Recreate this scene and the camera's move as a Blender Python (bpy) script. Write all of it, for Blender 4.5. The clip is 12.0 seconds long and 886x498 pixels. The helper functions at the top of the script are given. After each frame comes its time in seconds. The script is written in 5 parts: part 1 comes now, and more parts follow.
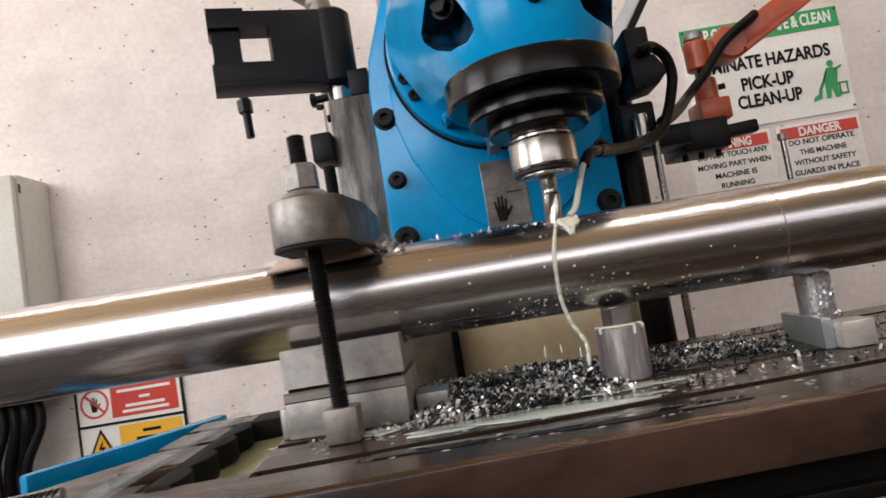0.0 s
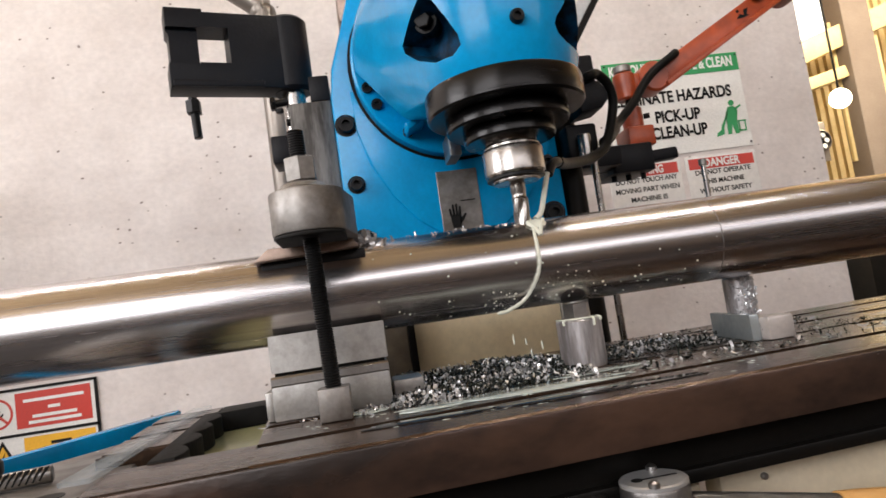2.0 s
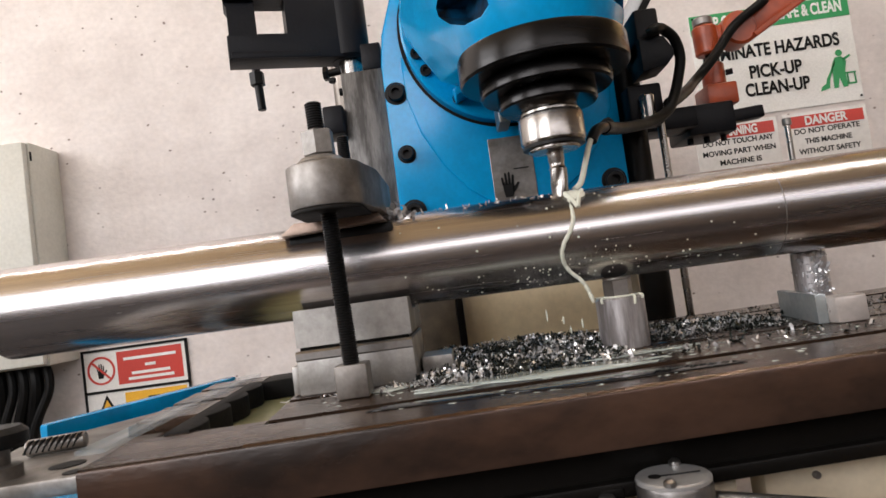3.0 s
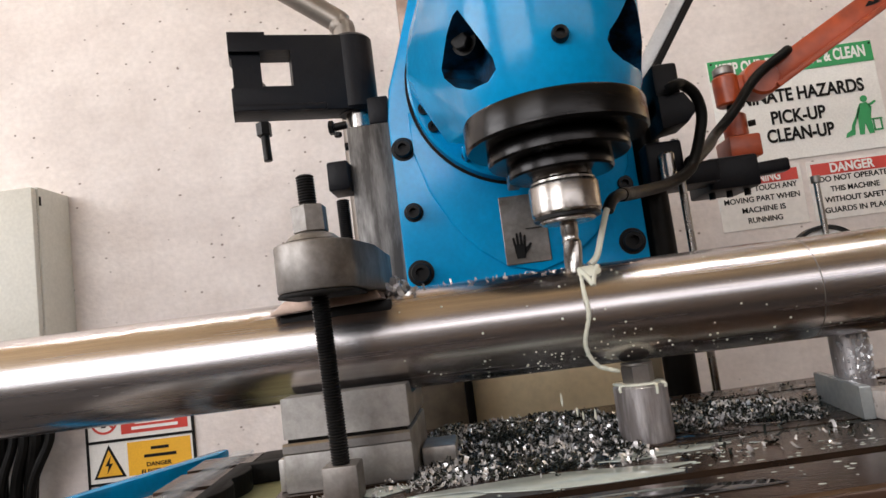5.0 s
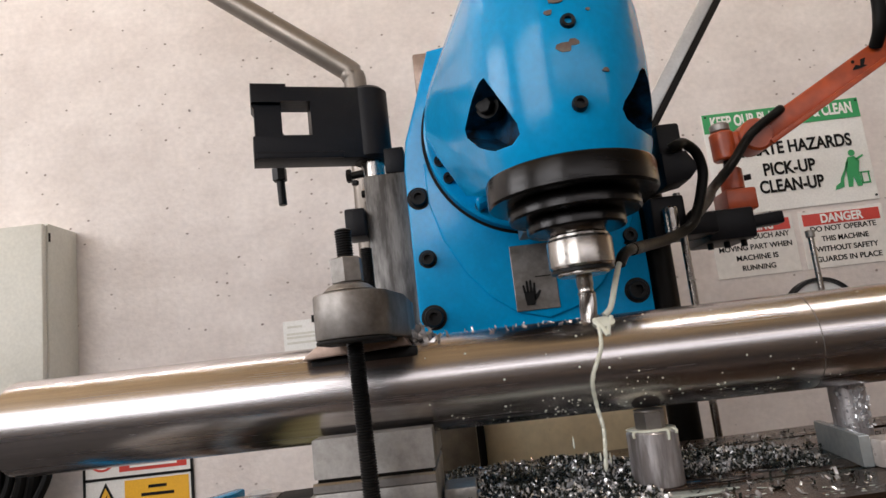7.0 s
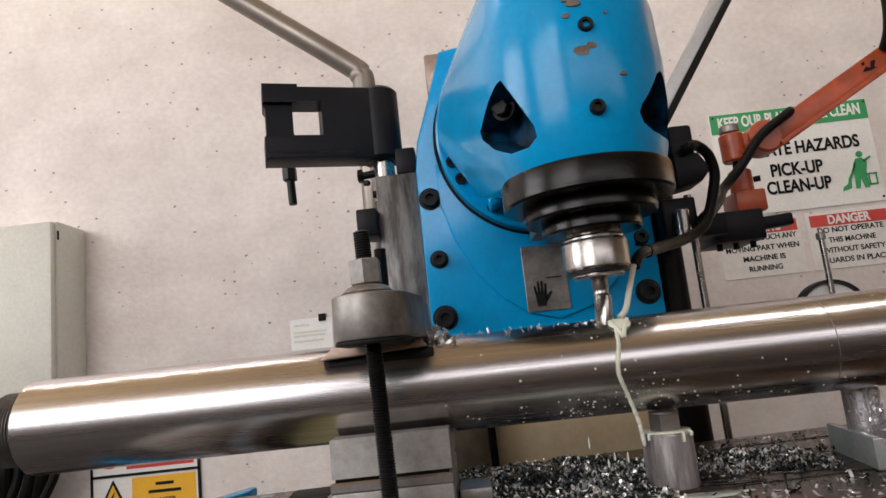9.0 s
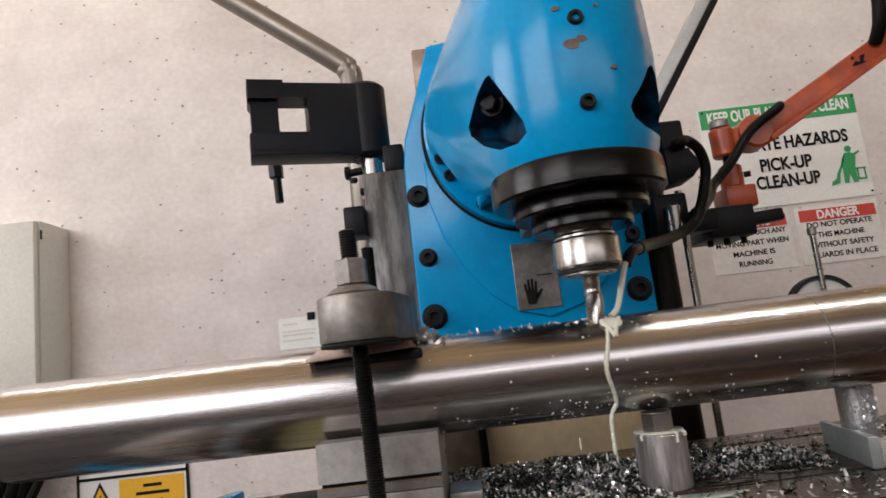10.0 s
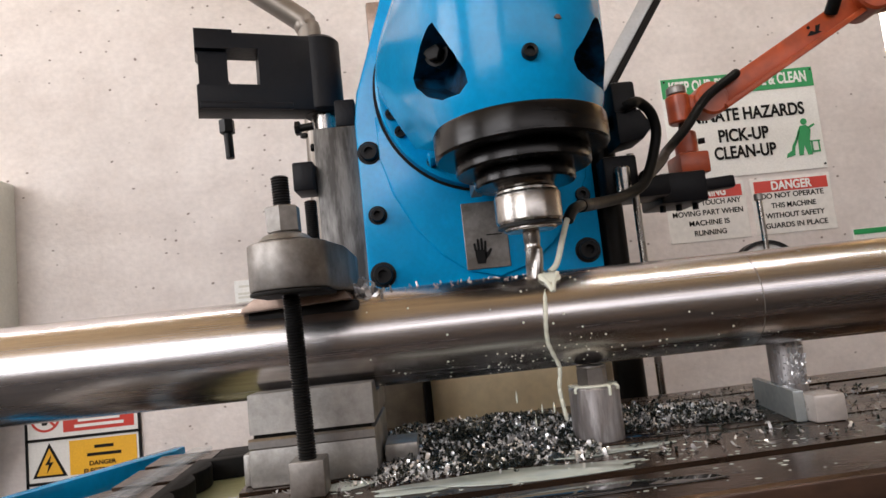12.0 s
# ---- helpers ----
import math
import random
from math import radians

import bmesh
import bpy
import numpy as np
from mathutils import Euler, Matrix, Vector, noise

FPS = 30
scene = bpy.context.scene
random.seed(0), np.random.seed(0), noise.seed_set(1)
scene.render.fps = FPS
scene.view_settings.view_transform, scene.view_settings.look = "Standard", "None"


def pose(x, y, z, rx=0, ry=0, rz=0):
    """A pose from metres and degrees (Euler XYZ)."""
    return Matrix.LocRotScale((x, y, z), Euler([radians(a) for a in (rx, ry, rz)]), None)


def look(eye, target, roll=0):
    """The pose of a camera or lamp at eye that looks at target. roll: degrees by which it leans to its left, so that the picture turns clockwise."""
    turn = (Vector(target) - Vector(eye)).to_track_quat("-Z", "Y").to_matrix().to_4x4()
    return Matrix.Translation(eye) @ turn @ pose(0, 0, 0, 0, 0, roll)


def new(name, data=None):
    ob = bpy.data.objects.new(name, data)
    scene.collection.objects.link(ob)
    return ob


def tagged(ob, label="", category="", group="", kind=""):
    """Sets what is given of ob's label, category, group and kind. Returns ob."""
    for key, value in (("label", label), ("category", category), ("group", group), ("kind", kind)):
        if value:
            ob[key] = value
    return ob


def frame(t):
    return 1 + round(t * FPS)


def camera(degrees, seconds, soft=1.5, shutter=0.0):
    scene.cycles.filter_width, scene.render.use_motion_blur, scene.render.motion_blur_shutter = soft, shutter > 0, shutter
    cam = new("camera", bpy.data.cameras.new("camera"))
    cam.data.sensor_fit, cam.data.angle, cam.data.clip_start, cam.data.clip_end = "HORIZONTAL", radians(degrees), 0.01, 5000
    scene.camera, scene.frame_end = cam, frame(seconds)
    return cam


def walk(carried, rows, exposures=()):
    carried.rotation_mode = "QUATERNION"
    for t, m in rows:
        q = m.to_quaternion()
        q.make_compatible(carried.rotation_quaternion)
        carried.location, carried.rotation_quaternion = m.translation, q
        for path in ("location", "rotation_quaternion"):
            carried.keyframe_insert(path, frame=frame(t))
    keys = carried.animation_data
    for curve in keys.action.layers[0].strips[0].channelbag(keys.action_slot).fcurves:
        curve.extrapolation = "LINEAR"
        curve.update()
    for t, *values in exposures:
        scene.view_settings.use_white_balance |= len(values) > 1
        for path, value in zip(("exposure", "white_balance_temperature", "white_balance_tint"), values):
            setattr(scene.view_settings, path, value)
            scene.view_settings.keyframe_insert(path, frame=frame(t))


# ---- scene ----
cam = camera(68.3, 12.0, shutter=0.5)
PATH = [
    (0, (-0.053, 0.03, 1.198), (-0.079, 2.023, 1.357), -9.4),
    (0.5, (-0.075, -0.017, 1.194), (-0.139, 1.976, 1.354), -9.8),
    (1, (-0.096, -0.03, 1.192), (-0.068, 1.962, 1.366), -10.0),
    (1.5, (-0.124, -0.024, 1.183), (0.128, 1.955, 1.331), -10.1),
    (2, (-0.126, -0.01, 1.181), (0.134, 1.965, 1.359), -8.4),
    (2.5, (-0.098, -0.007, 1.173), (-0.005, 1.987, 1.296), -7.2),
    (3, (-0.061, 0.01, 1.183), (-0.101, 2.006, 1.294), -7.8),
    (3.5, (-0.045, 0.034, 1.201), (-0.117, 2.029, 1.324), -8.5),
    (3.7, (-0.043, 0.043, 1.211), (-0.114, 2.036, 1.361), -8.9),
    (5.3, (-0.047, 0.056, 1.225), (-0.125, 2.043, 1.444), -7.1),
    (5.5, (-0.052, 0.056, 1.225), (-0.135, 2.044, 1.43), -7.2),
    (6, (-0.061, 0.054, 1.237), (-0.124, 2.034, 1.507), -7.2),
    (6.5, (-0.067, 0.033, 1.239), (-0.085, 2.005, 1.568), -6.6),
    (7, (-0.073, 0.016, 1.235), (-0.108, 1.988, 1.565), -6.5),
    (9, (-0.086, 0.012, 1.239), (-0.128, 1.985, 1.565), -6.2),
    (9.5, (-0.091, 0.019, 1.241), (-0.138, 1.994, 1.556), -6.6),
    (10, (-0.084, 0.025, 1.243), (-0.098, 2.001, 1.555), -6.7),
    (10.5, (-0.072, 0.032, 1.239), (-0.03, 2.01, 1.53), -6.6),
    (11, (-0.065, 0.035, 1.229), (-0.004, 2.019, 1.472), -5.8),
    (11.5, (-0.06, 0.038, 1.223), (0.024, 2.025, 1.439), -6.0),
    (12, (-0.058, 0.035, 1.225), (0.011, 2.022, 1.436), -6.0),
]
walk(cam, [(t, look(eye, target, roll)) for t, eye, target, roll in PATH],
     [(0, 0.43), (1, 0.53), (2, 0.56), (3.5, 0.47), (5.5, 0.38), (6.5, 0.24), (9.5, 0.20), (10.5, 0.22), (11.5, 0.40), (12, 0.40)])

# ---- light ----
world = bpy.data.worlds.new("workshop_sky")
scene.world = world
world.use_nodes = True
sky = world.node_tree.nodes.new("ShaderNodeTexSky")
sky.sky_type, sky.sun_disc = "NISHITA", False
sky.sun_elevation, sky.sun_rotation = radians(40), radians(200)
bg = world.node_tree.nodes["Background"]
bg.inputs["Strength"].default_value = 0.12
world.node_tree.links.new(sky.outputs[0], bg.inputs["Color"])


def window_light(name, eye, target, w, h, power, color):
    la = bpy.data.lights.new(name, "AREA")
    la.shape, la.size, la.size_y, la.energy, la.color = "RECTANGLE", w, h, power, color
    ob = new(name, la)
    ob.matrix_world = look(eye, target)
    return ob


window_light("window_daylight", (-2.9, -3.12, 2.95), (-1.6, 1.9, 1.7), 3.2, 2.3, 105, (1.0, 0.955, 0.945))
window_light("long_window_daylight", (1.8, -3.12, 2.8), (1.2, 1.9, 1.6), 5.2, 0.9, 30, (1.0, 0.88, 0.80))
window_light("side_daylight", (-4.9, 0.0, 3.1), (0.0, 1.0, 1.5), 2.4, 1.8, 95, (1.0, 0.96, 0.95))
# Area lamp added inside the bay to brighten the sheeting; no window stands there.
window_light("bay_daylight", (4.6, 3.4, 4.2), (4.3, 6.4, 1.8), 3.0, 1.2, 270, (1.0, 0.88, 0.70))


# ---- materials ----
def nodes_of(name):
    m = bpy.data.materials.new(name)
    m.use_nodes = True
    nt = m.node_tree
    return m, nt, nt.nodes["Principled BSDF"]


def surface(name, a, b=None, rough=0.5, metal=0.0, scale=20.0, fine=220.0, bump=0.1, rough_var=0.12, stretch=(1, 1, 1),
            spots=None, spot_scale=30.0, spot_cut=0.12, coat=0.0, blotch=0.5, spec=0.5, pick_cut=0.62, warp_by=0.03):
    """Two-scale procedural surface: broad blotches between a and b, fine grain in relief and gloss, sparse spots."""
    m, nt, bsdf = nodes_of(name)
    N, L = nt.nodes.new, nt.links.new
    b = b or tuple(c * 0.7 for c in a)
    tc, mp = N("ShaderNodeTexCoord"), N("ShaderNodeMapping")
    mp.inputs["Scale"].default_value = stretch
    L(tc.outputs["Object"], mp.inputs["Vector"])
    n1, n2 = N("ShaderNodeTexNoise"), N("ShaderNodeTexNoise")
    for n, s, d in ((n1, scale, 5.0), (n2, fine, 3.0)):
        n.inputs["Scale"].default_value, n.inputs["Detail"].default_value = s, d
        L(mp.outputs[0], n.inputs["Vector"])
    n1.inputs["Roughness"].default_value = 0.62
    ramp = N("ShaderNodeMapRange")
    ramp.inputs["From Min"].default_value, ramp.inputs["From Max"].default_value = 0.5 - 0.3 * (1.2 - blotch), 0.5 + 0.3 * (1.2 - blotch)
    L(n1.outputs["Fac"], ramp.inputs["Value"])
    mix = N("ShaderNodeMix")
    mix.data_type = "RGBA"
    mix.inputs["A"].default_value, mix.inputs["B"].default_value = (*a, 1), (*b, 1)
    L(ramp.outputs[0], mix.inputs["Factor"])
    grain = N("ShaderNodeMix")
    grain.data_type, grain.blend_type = "RGBA", "MULTIPLY"
    grain.inputs["Factor"].default_value = 0.35
    L(mix.outputs["Result"], grain.inputs["A"])
    gray = N("ShaderNodeMapRange")
    gray.inputs["To Min"].default_value, gray.inputs["To Max"].default_value = 0.55, 1.35
    L(n2.outputs["Fac"], gray.inputs["Value"])
    L(gray.outputs[0], grain.inputs["B"])
    out = grain.outputs["Result"]
    if spots:
        v, w = N("ShaderNodeTexVoronoi"), N("ShaderNodeTexNoise")
        v.inputs["Scale"].default_value = spot_scale
        w.inputs["Scale"].default_value = spot_scale * 3
        warp = N("ShaderNodeMix")
        warp.data_type, warp.blend_type = "RGBA", "LINEAR_LIGHT"
        warp.inputs["Factor"].default_value = warp_by
        L(mp.outputs[0], warp.inputs["A"])
        L(w.outputs["Color"], warp.inputs["B"])
        L(warp.outputs["Result"], v.inputs["Vector"])
        cut = N("ShaderNodeMapRange")
        cut.inputs["From Min"].default_value, cut.inputs["From Max"].default_value = spot_cut, spot_cut * 0.4
        L(v.outputs["Distance"], cut.inputs["Value"])
        pick = N("ShaderNodeMath")
        pick.operation = "GREATER_THAN"
        pick.inputs[1].default_value = pick_cut
        sep = N("ShaderNodeSeparateColor")
        L(v.outputs["Color"], sep.inputs[0])
        L(sep.outputs[0], pick.inputs[0])
        mul = N("ShaderNodeMath")
        mul.operation = "MULTIPLY"
        L(cut.outputs[0], mul.inputs[0])
        L(pick.outputs[0], mul.inputs[1])
        sm = N("ShaderNodeMix")
        sm.data_type = "RGBA"
        L(mul.outputs[0], sm.inputs["Factor"])
        L(out, sm.inputs["A"])
        sm.inputs["B"].default_value = (*spots, 1)
        out = sm.outputs["Result"]
    L(out, bsdf.inputs["Base Color"])
    rr = N("ShaderNodeMapRange")
    rr.inputs["To Min"].default_value, rr.inputs["To Max"].default_value = max(0.02, rough - rough_var), min(1, rough + rough_var)
    L(n1.outputs["Fac"], rr.inputs["Value"])
    L(rr.outputs[0], bsdf.inputs["Roughness"])
    bsdf.inputs["Metallic"].default_value = metal
    bsdf.inputs["Coat Weight"].default_value = coat
    bsdf.inputs["Specular IOR Level"].default_value = spec
    if bump:
        bp = N("ShaderNodeBump")
        bp.inputs["Strength"].default_value, bp.inputs["Distance"].default_value = bump, 0.002
        L(n2.outputs["Fac"], bp.inputs["Height"])
        L(bp.outputs[0], bsdf.inputs["Normal"])
    return m


def glow(name, color, strength):
    m, nt, bsdf = nodes_of(name)
    bsdf.inputs["Base Color"].default_value = (*color, 1)
    bsdf.inputs["Emission Color"].default_value = (*color, 1)
    bsdf.inputs["Emission Strength"].default_value = strength
    return m


def clear(name, color, rough=0.05, ior=1.35, alpha=1.0, transmission=1.0):
    m, nt, bsdf = nodes_of(name)
    bsdf.inputs["Base Color"].default_value = (*color, 1)
    bsdf.inputs["Roughness"].default_value = rough
    bsdf.inputs["IOR"].default_value = ior
    bsdf.inputs["Transmission Weight"].default_value = transmission
    bsdf.inputs["Alpha"].default_value = alpha
    return m


PLASTER = surface("wall_plaster", (0.82, 0.765, 0.74), (0.66, 0.60, 0.575), 0.85, 0, 5.0, 55, 0.9, 0.08, stretch=(1, 0, 1.3), spots=(0.22, 0.175, 0.155), spot_scale=24, spot_cut=0.13, pick_cut=0.45, warp_by=0.012)
TANWALL = surface("tan_plaster", (0.20, 0.158, 0.128), (0.155, 0.12, 0.097), 0.85, 0, 2.0, 60, 0.3)
CONCRETE = surface("concrete", (0.05, 0.045, 0.044), (0.035, 0.031, 0.030), 0.8, 0, 3, 90, 0.3)
ROOF = surface("brown_boards", (0.72, 0.52, 0.28), (0.60, 0.42, 0.21), 0.7, 0, 2, 60, 0.1)
BLUE = surface("blue_enamel", (0.0002, 0.335, 0.70), (0.0002, 0.23, 0.50), 0.19, 0, 12, 160, 0.05, 0.11, spots=(0.02, 0.03, 0.04), spot_scale=30, spot_cut=0.08, spec=0.27, blotch=0.45, pick_cut=0.5, warp_by=0.06)
# Pocket insides: grime over a blue darkened for the recess's shade.
GRIMESHADE = surface("grimy_shaded_blue", (0.003, 0.055, 0.13), (0.005, 0.005, 0.006), 0.35, 0, 45, 160, 0.2, blotch=0.8, spec=0.25)
RUSTCHIP = surface("chipped_paint", (0.10, 0.05, 0.03), (0.2, 0.17, 0.14), 0.6, 0, 90, 260, 0.2)
BLACK = surface("black_oxide_steel", (0.007, 0.007, 0.0075), (0.013, 0.0125, 0.0125), 0.4, 0.3, 25, 300, 0.12, spec=0.2)
BLACKCAST = surface("black_painted_casting", (0.005, 0.0055, 0.0078), (0.009, 0.009, 0.011), 0.42, 0, 18, 180, 0.2, spec=0.14)
COVER = surface("dark_polished_ring", (0.02, 0.0195, 0.0195), (0.010, 0.0095, 0.0095), 0.24, 0.8, 20, 260, 0.06, stretch=(1, 1, 6))
STEEL = surface("ground_steel", (0.42, 0.41, 0.40), (0.30, 0.29, 0.28), 0.36, 1.0, 22, 300, 0.08)
DULL = surface("dull_steel", (0.29, 0.275, 0.26), (0.15, 0.135, 0.12), 0.47, 0.8, 26, 260, 0.08, blotch=0.75, spots=(0.05, 0.042, 0.036), spot_scale=42, spot_cut=0.2, pick_cut=0.74, warp_by=0.12)
SHAFT = surface("turned_steel", (0.60, 0.58, 0.57), (0.35, 0.335, 0.35), 0.255, 1.0, 22, 420, 0.0, 0.10, stretch=(0.12, 7, 7), spots=(0.2, 0.16, 0.14), spot_scale=40, spot_cut=0.05)
CHROME = surface("bright_steel", (0.42, 0.40, 0.375), (0.28, 0.26, 0.245), 0.27, 1.0, 30, 300, 0.03, 0.05)
IRON = surface("oily_cast_iron", (0.115, 0.071, 0.047), (0.038, 0.024, 0.017), 0.26, 0.7, 12, 240, 0.12, 0.14, stretch=(0.5, 1.5, 1.5))
IRONSIDE = surface("rust_brown_iron", (0.080, 0.046, 0.032), (0.022, 0.015, 0.0125), 0.25, 0.3, 11, 140, 0.14, 0.16, stretch=(0.6, 1, 1.2), blotch=0.8, spec=0.4, spots=(0.10, 0.055, 0.036), spot_scale=34, spot_cut=0.1, pick_cut=0.8, warp_by=0.1)
# Dark iron; under the table its near-black also puts shade into the colour.
DARK = surface("greasy_iron_and_shade", (0.009, 0.008, 0.007), (0.004, 0.0035, 0.003), 0.4, 0.15, 12, 150, 0.2, spec=0.14)
VSTEEL = surface("grey_block_steel", (0.45, 0.44, 0.425), (0.29, 0.28, 0.265), 0.44, 0.6, 30, 280, 0.1, blotch=0.8, spots=(0.09, 0.08, 0.075), spot_scale=38, spot_cut=0.2, pick_cut=0.72, warp_by=0.12)
BARREL = surface("wet_streaked_steel", (0.56, 0.545, 0.56), (0.27, 0.25, 0.25), 0.32, 0.65, 34, 320, 0.12, 0.1, stretch=(2.2, 2.2, 0.35), blotch=0.9, spots=(0.12, 0.09, 0.08), spot_scale=60, spot_cut=0.16, pick_cut=0.7, warp_by=0.1)
SHANK = surface("dark_worn_steel", (0.12, 0.115, 0.115), (0.22, 0.21, 0.2), 0.36, 0.8, 30, 260, 0.1, stretch=(2, 1, 1))
BRASS = surface("bronze_packing", (0.40, 0.30, 0.25), (0.18, 0.13, 0.10), 0.45, 0.6, 30, 200, 0.2)
CHIP = surface("bright_chips", (0.88, 0.89, 0.9), (0.5, 0.5, 0.51), 0.25, 0.55, 60, 300, 0.0, 0.08)
DARKCHIP = surface("dark_swarf", (0.06, 0.07, 0.063), (0.010, 0.013, 0.012), 0.26, 0.6, 60, 300, 0.2)
COOLANT = surface("milky_coolant", (0.74, 0.76, 0.66), (0.66, 0.68, 0.58), 0.08, 0, 30, 200, 0.0, 0.03)
PUDDLE = surface("coolant_puddle", (0.46, 0.51, 0.48), (0.34, 0.39, 0.37), 0.06, 0, 20, 120, 0.02, 0.04)
WETFILM = surface("dark_wet_film", (0.022, 0.022, 0.024), (0.012, 0.012, 0.013), 0.05, 0, 20, 120, 0.03, 0.03)
# Much darker brown than the cream sheet beside it.
BROWNPANEL = surface("dark_brown_panel", (0.20, 0.165, 0.12), (0.10, 0.085, 0.065), 0.5, 0, 14, 160, 0.15, blotch=0.8)
YELLOWFLUID = surface("yellow_sump_fluid", (0.5, 0.5, 0.28), (0.42, 0.42, 0.22), 0.2, 0, 20, 120, 0.05)
ORANGE = surface("orange_enamel", (0.42, 0.068, 0.016), (0.25, 0.042, 0.014), 0.36, 0, 25, 200, 0.08, blotch=0.7, spots=(0.05, 0.03, 0.02), spot_scale=60, spot_cut=0.06)
RUBBER = surface("black_rubber", (0.0035, 0.0035, 0.0035), (0.007, 0.0067, 0.0064), 0.45, 0, 30, 200, 0.1, spec=0.08)
CABINET = surface("grey_green_sheet", (0.64, 0.635, 0.575), (0.57, 0.565, 0.51), 0.45, 0, 4, 120, 0.05)
WHITE = surface("white_sheet", (0.78, 0.77, 0.74), (0.72, 0.71, 0.68), 0.4, 0, 8, 200, 0.02)
FILM = surface("laminated_paper", (0.76, 0.74, 0.71), (0.7, 0.68, 0.65), 0.15, 0, 8, 60, 0.05, 0.06)
GREEN = surface("green_print", (0.02, 0.30, 0.09), (0.015, 0.26, 0.075), 0.35, 0, 8, 200, 0.0)
RED = surface("red_print", (0.56, 0.045, 0.03), (0.5, 0.04, 0.026), 0.35, 0, 8, 200, 0.0)
YELLOW = surface("yellow_print", (0.80, 0.43, 0.02), (0.74, 0.39, 0.02), 0.4, 0, 8, 200, 0.0)
INK = surface("black_print", (0.008, 0.008, 0.008), (0.012, 0.012, 0.012), 0.55, 0, 8, 200, 0.0, spec=0.12)
PAPER = surface("paper_white_print", (0.8, 0.8, 0.78), (0.75, 0.75, 0.73), 0.5, 0, 8, 200, 0.0)
WETSTEEL = surface("wet_blue_steel", (0.44, 0.48, 0.49), (0.3, 0.34, 0.35), 0.22, 0.5, 30, 200, 0.1)
PALE = surface("pale_grey_block", (0.5, 0.46, 0.44), (0.38, 0.35, 0.33), 0.3, 0.2, 40, 200, 0.1)
PIPE = surface("grey_conduit", (0.25, 0.22, 0.195), (0.17, 0.15, 0.13), 0.4, 0.6, 10, 160, 0.1)
GREYBAR = surface("pale_grey_bar", (0.5, 0.5, 0.5), (0.42, 0.42, 0.42), 0.35, 0.5, 10, 200, 0.05)
WOOD = surface("varnished_wood", (0.66, 0.38, 0.14), (0.54, 0.29, 0.09), 0.35, 0, 20, 160, 0.06, stretch=(0.3, 3, 3))
BEIGE = surface("beige_enamel", (0.66, 0.57, 0.42), (0.55, 0.47, 0.33), 0.45, 0, 8, 120, 0.1, spots=(0.1, 0.08, 0.05), spot_scale=24, spot_cut=0.08)
CREAM = surface("cream_enamel_sheet", (0.80, 0.70, 0.49), (0.68, 0.57, 0.38), 0.45, 0, 6, 120, 0.1, blotch=0.7, spots=(0.12, 0.08, 0.05), spot_scale=40, spot_cut=0.1, pick_cut=0.75)
SHEETING = surface("yellowed_sheeting", (0.70, 0.55, 0.28), (0.58, 0.44, 0.2), 0.5, 0, 5, 60, 0.1)
TUBE = glow("tube_glow", (1.0, 0.94, 0.88), 150.0)
# Dimmer glow for the tube that is added as fill light.
TUBE_FILL = glow("fill_tube_glow", (1.0, 0.95, 0.9), 70.0)
SKYPANE = glow("bright_sky_pane", (1.0, 0.97, 0.90), 2.2)
BULB = glow("lamp_glow", (1.0, 0.86, 0.6), 14.0)
PLASTIC = clear("cloudy_plastic", (0.50, 0.62, 0.70), 0.2, 1.4, 0.2, 0.0)
LIP = surface("black_sludge", (0.006, 0.006, 0.006), (0.012, 0.011, 0.010), 0.65, 0, 60, 200, 0.3, spec=0.15)
SCRAPED = surface("scraped_slideway", (0.17, 0.165, 0.16), (0.05, 0.047, 0.045), 0.42, 0.6, 22, 260, 0.15, stretch=(2.5, 2.5, 0.4), blotch=0.85)


# ---- mesh helpers ----
def V(*p):
    return Vector(p)


def thing(name, at, label, category, group="", kind=""):
    ob = new(name)
    ob.location = at
    ob.empty_display_size = 0.02
    return tagged(ob, label, category, group, kind)


def inverse_of(parent):
    """Keeps a part in world metres: things stand at their base, parts at the world's origin."""
    return Matrix.Translation(-parent.location) if parent.type == "EMPTY" else Matrix()


def mesh_of(name, bm, material, smooth=35):
    bmesh.ops.recalc_face_normals(bm, faces=bm.faces)
    me = bpy.data.meshes.new(name)
    for f in bm.faces:
        f.smooth = True
    bm.to_mesh(me)
    bm.free()
    me.materials.append(material)
    me.set_sharp_from_angle(angle=radians(smooth))
    return me


def part(name, bm, material, parent=None, label="", smooth=35):
    """One mesh object, built in world metres, under a thing or a part."""
    ob = new(name, mesh_of(name, bm, material, smooth))
    if parent is not None:
        ob.parent = parent
        ob.matrix_parent_inverse = inverse_of(parent)
    return tagged(ob, label)


def single(name, bm, material, label, category, group="", kind="", smooth=35):
    return tagged(part(name, bm, material, None, "", smooth), label, category, group, kind)


def box(x0, x1, y0, y1, z0, z1, bevel=0.0, bm=None, m=None, segments=2):
    own = bmesh.new()
    bmesh.ops.create_cube(own, size=1)
    bmesh.ops.transform(own, matrix=Matrix.LocRotScale(((x0 + x1) / 2, (y0 + y1) / 2, (z0 + z1) / 2), None, (x1 - x0, y1 - y0, z1 - z0)), verts=own.verts)
    if bevel:
        bmesh.ops.bevel(own, geom=own.edges[:], offset=bevel, segments=segments, affect="EDGES", profile=0.5)
    return joined(bm, own, m)


def joined(bm, own, m=None):
    if m is not None:
        bmesh.ops.transform(own, matrix=m, verts=own.verts)
    if bm is None:
        return own
    me = bpy.data.meshes.new("t")
    own.to_mesh(me)
    own.free()
    bm.from_mesh(me)
    bpy.data.meshes.remove(me)
    return bm


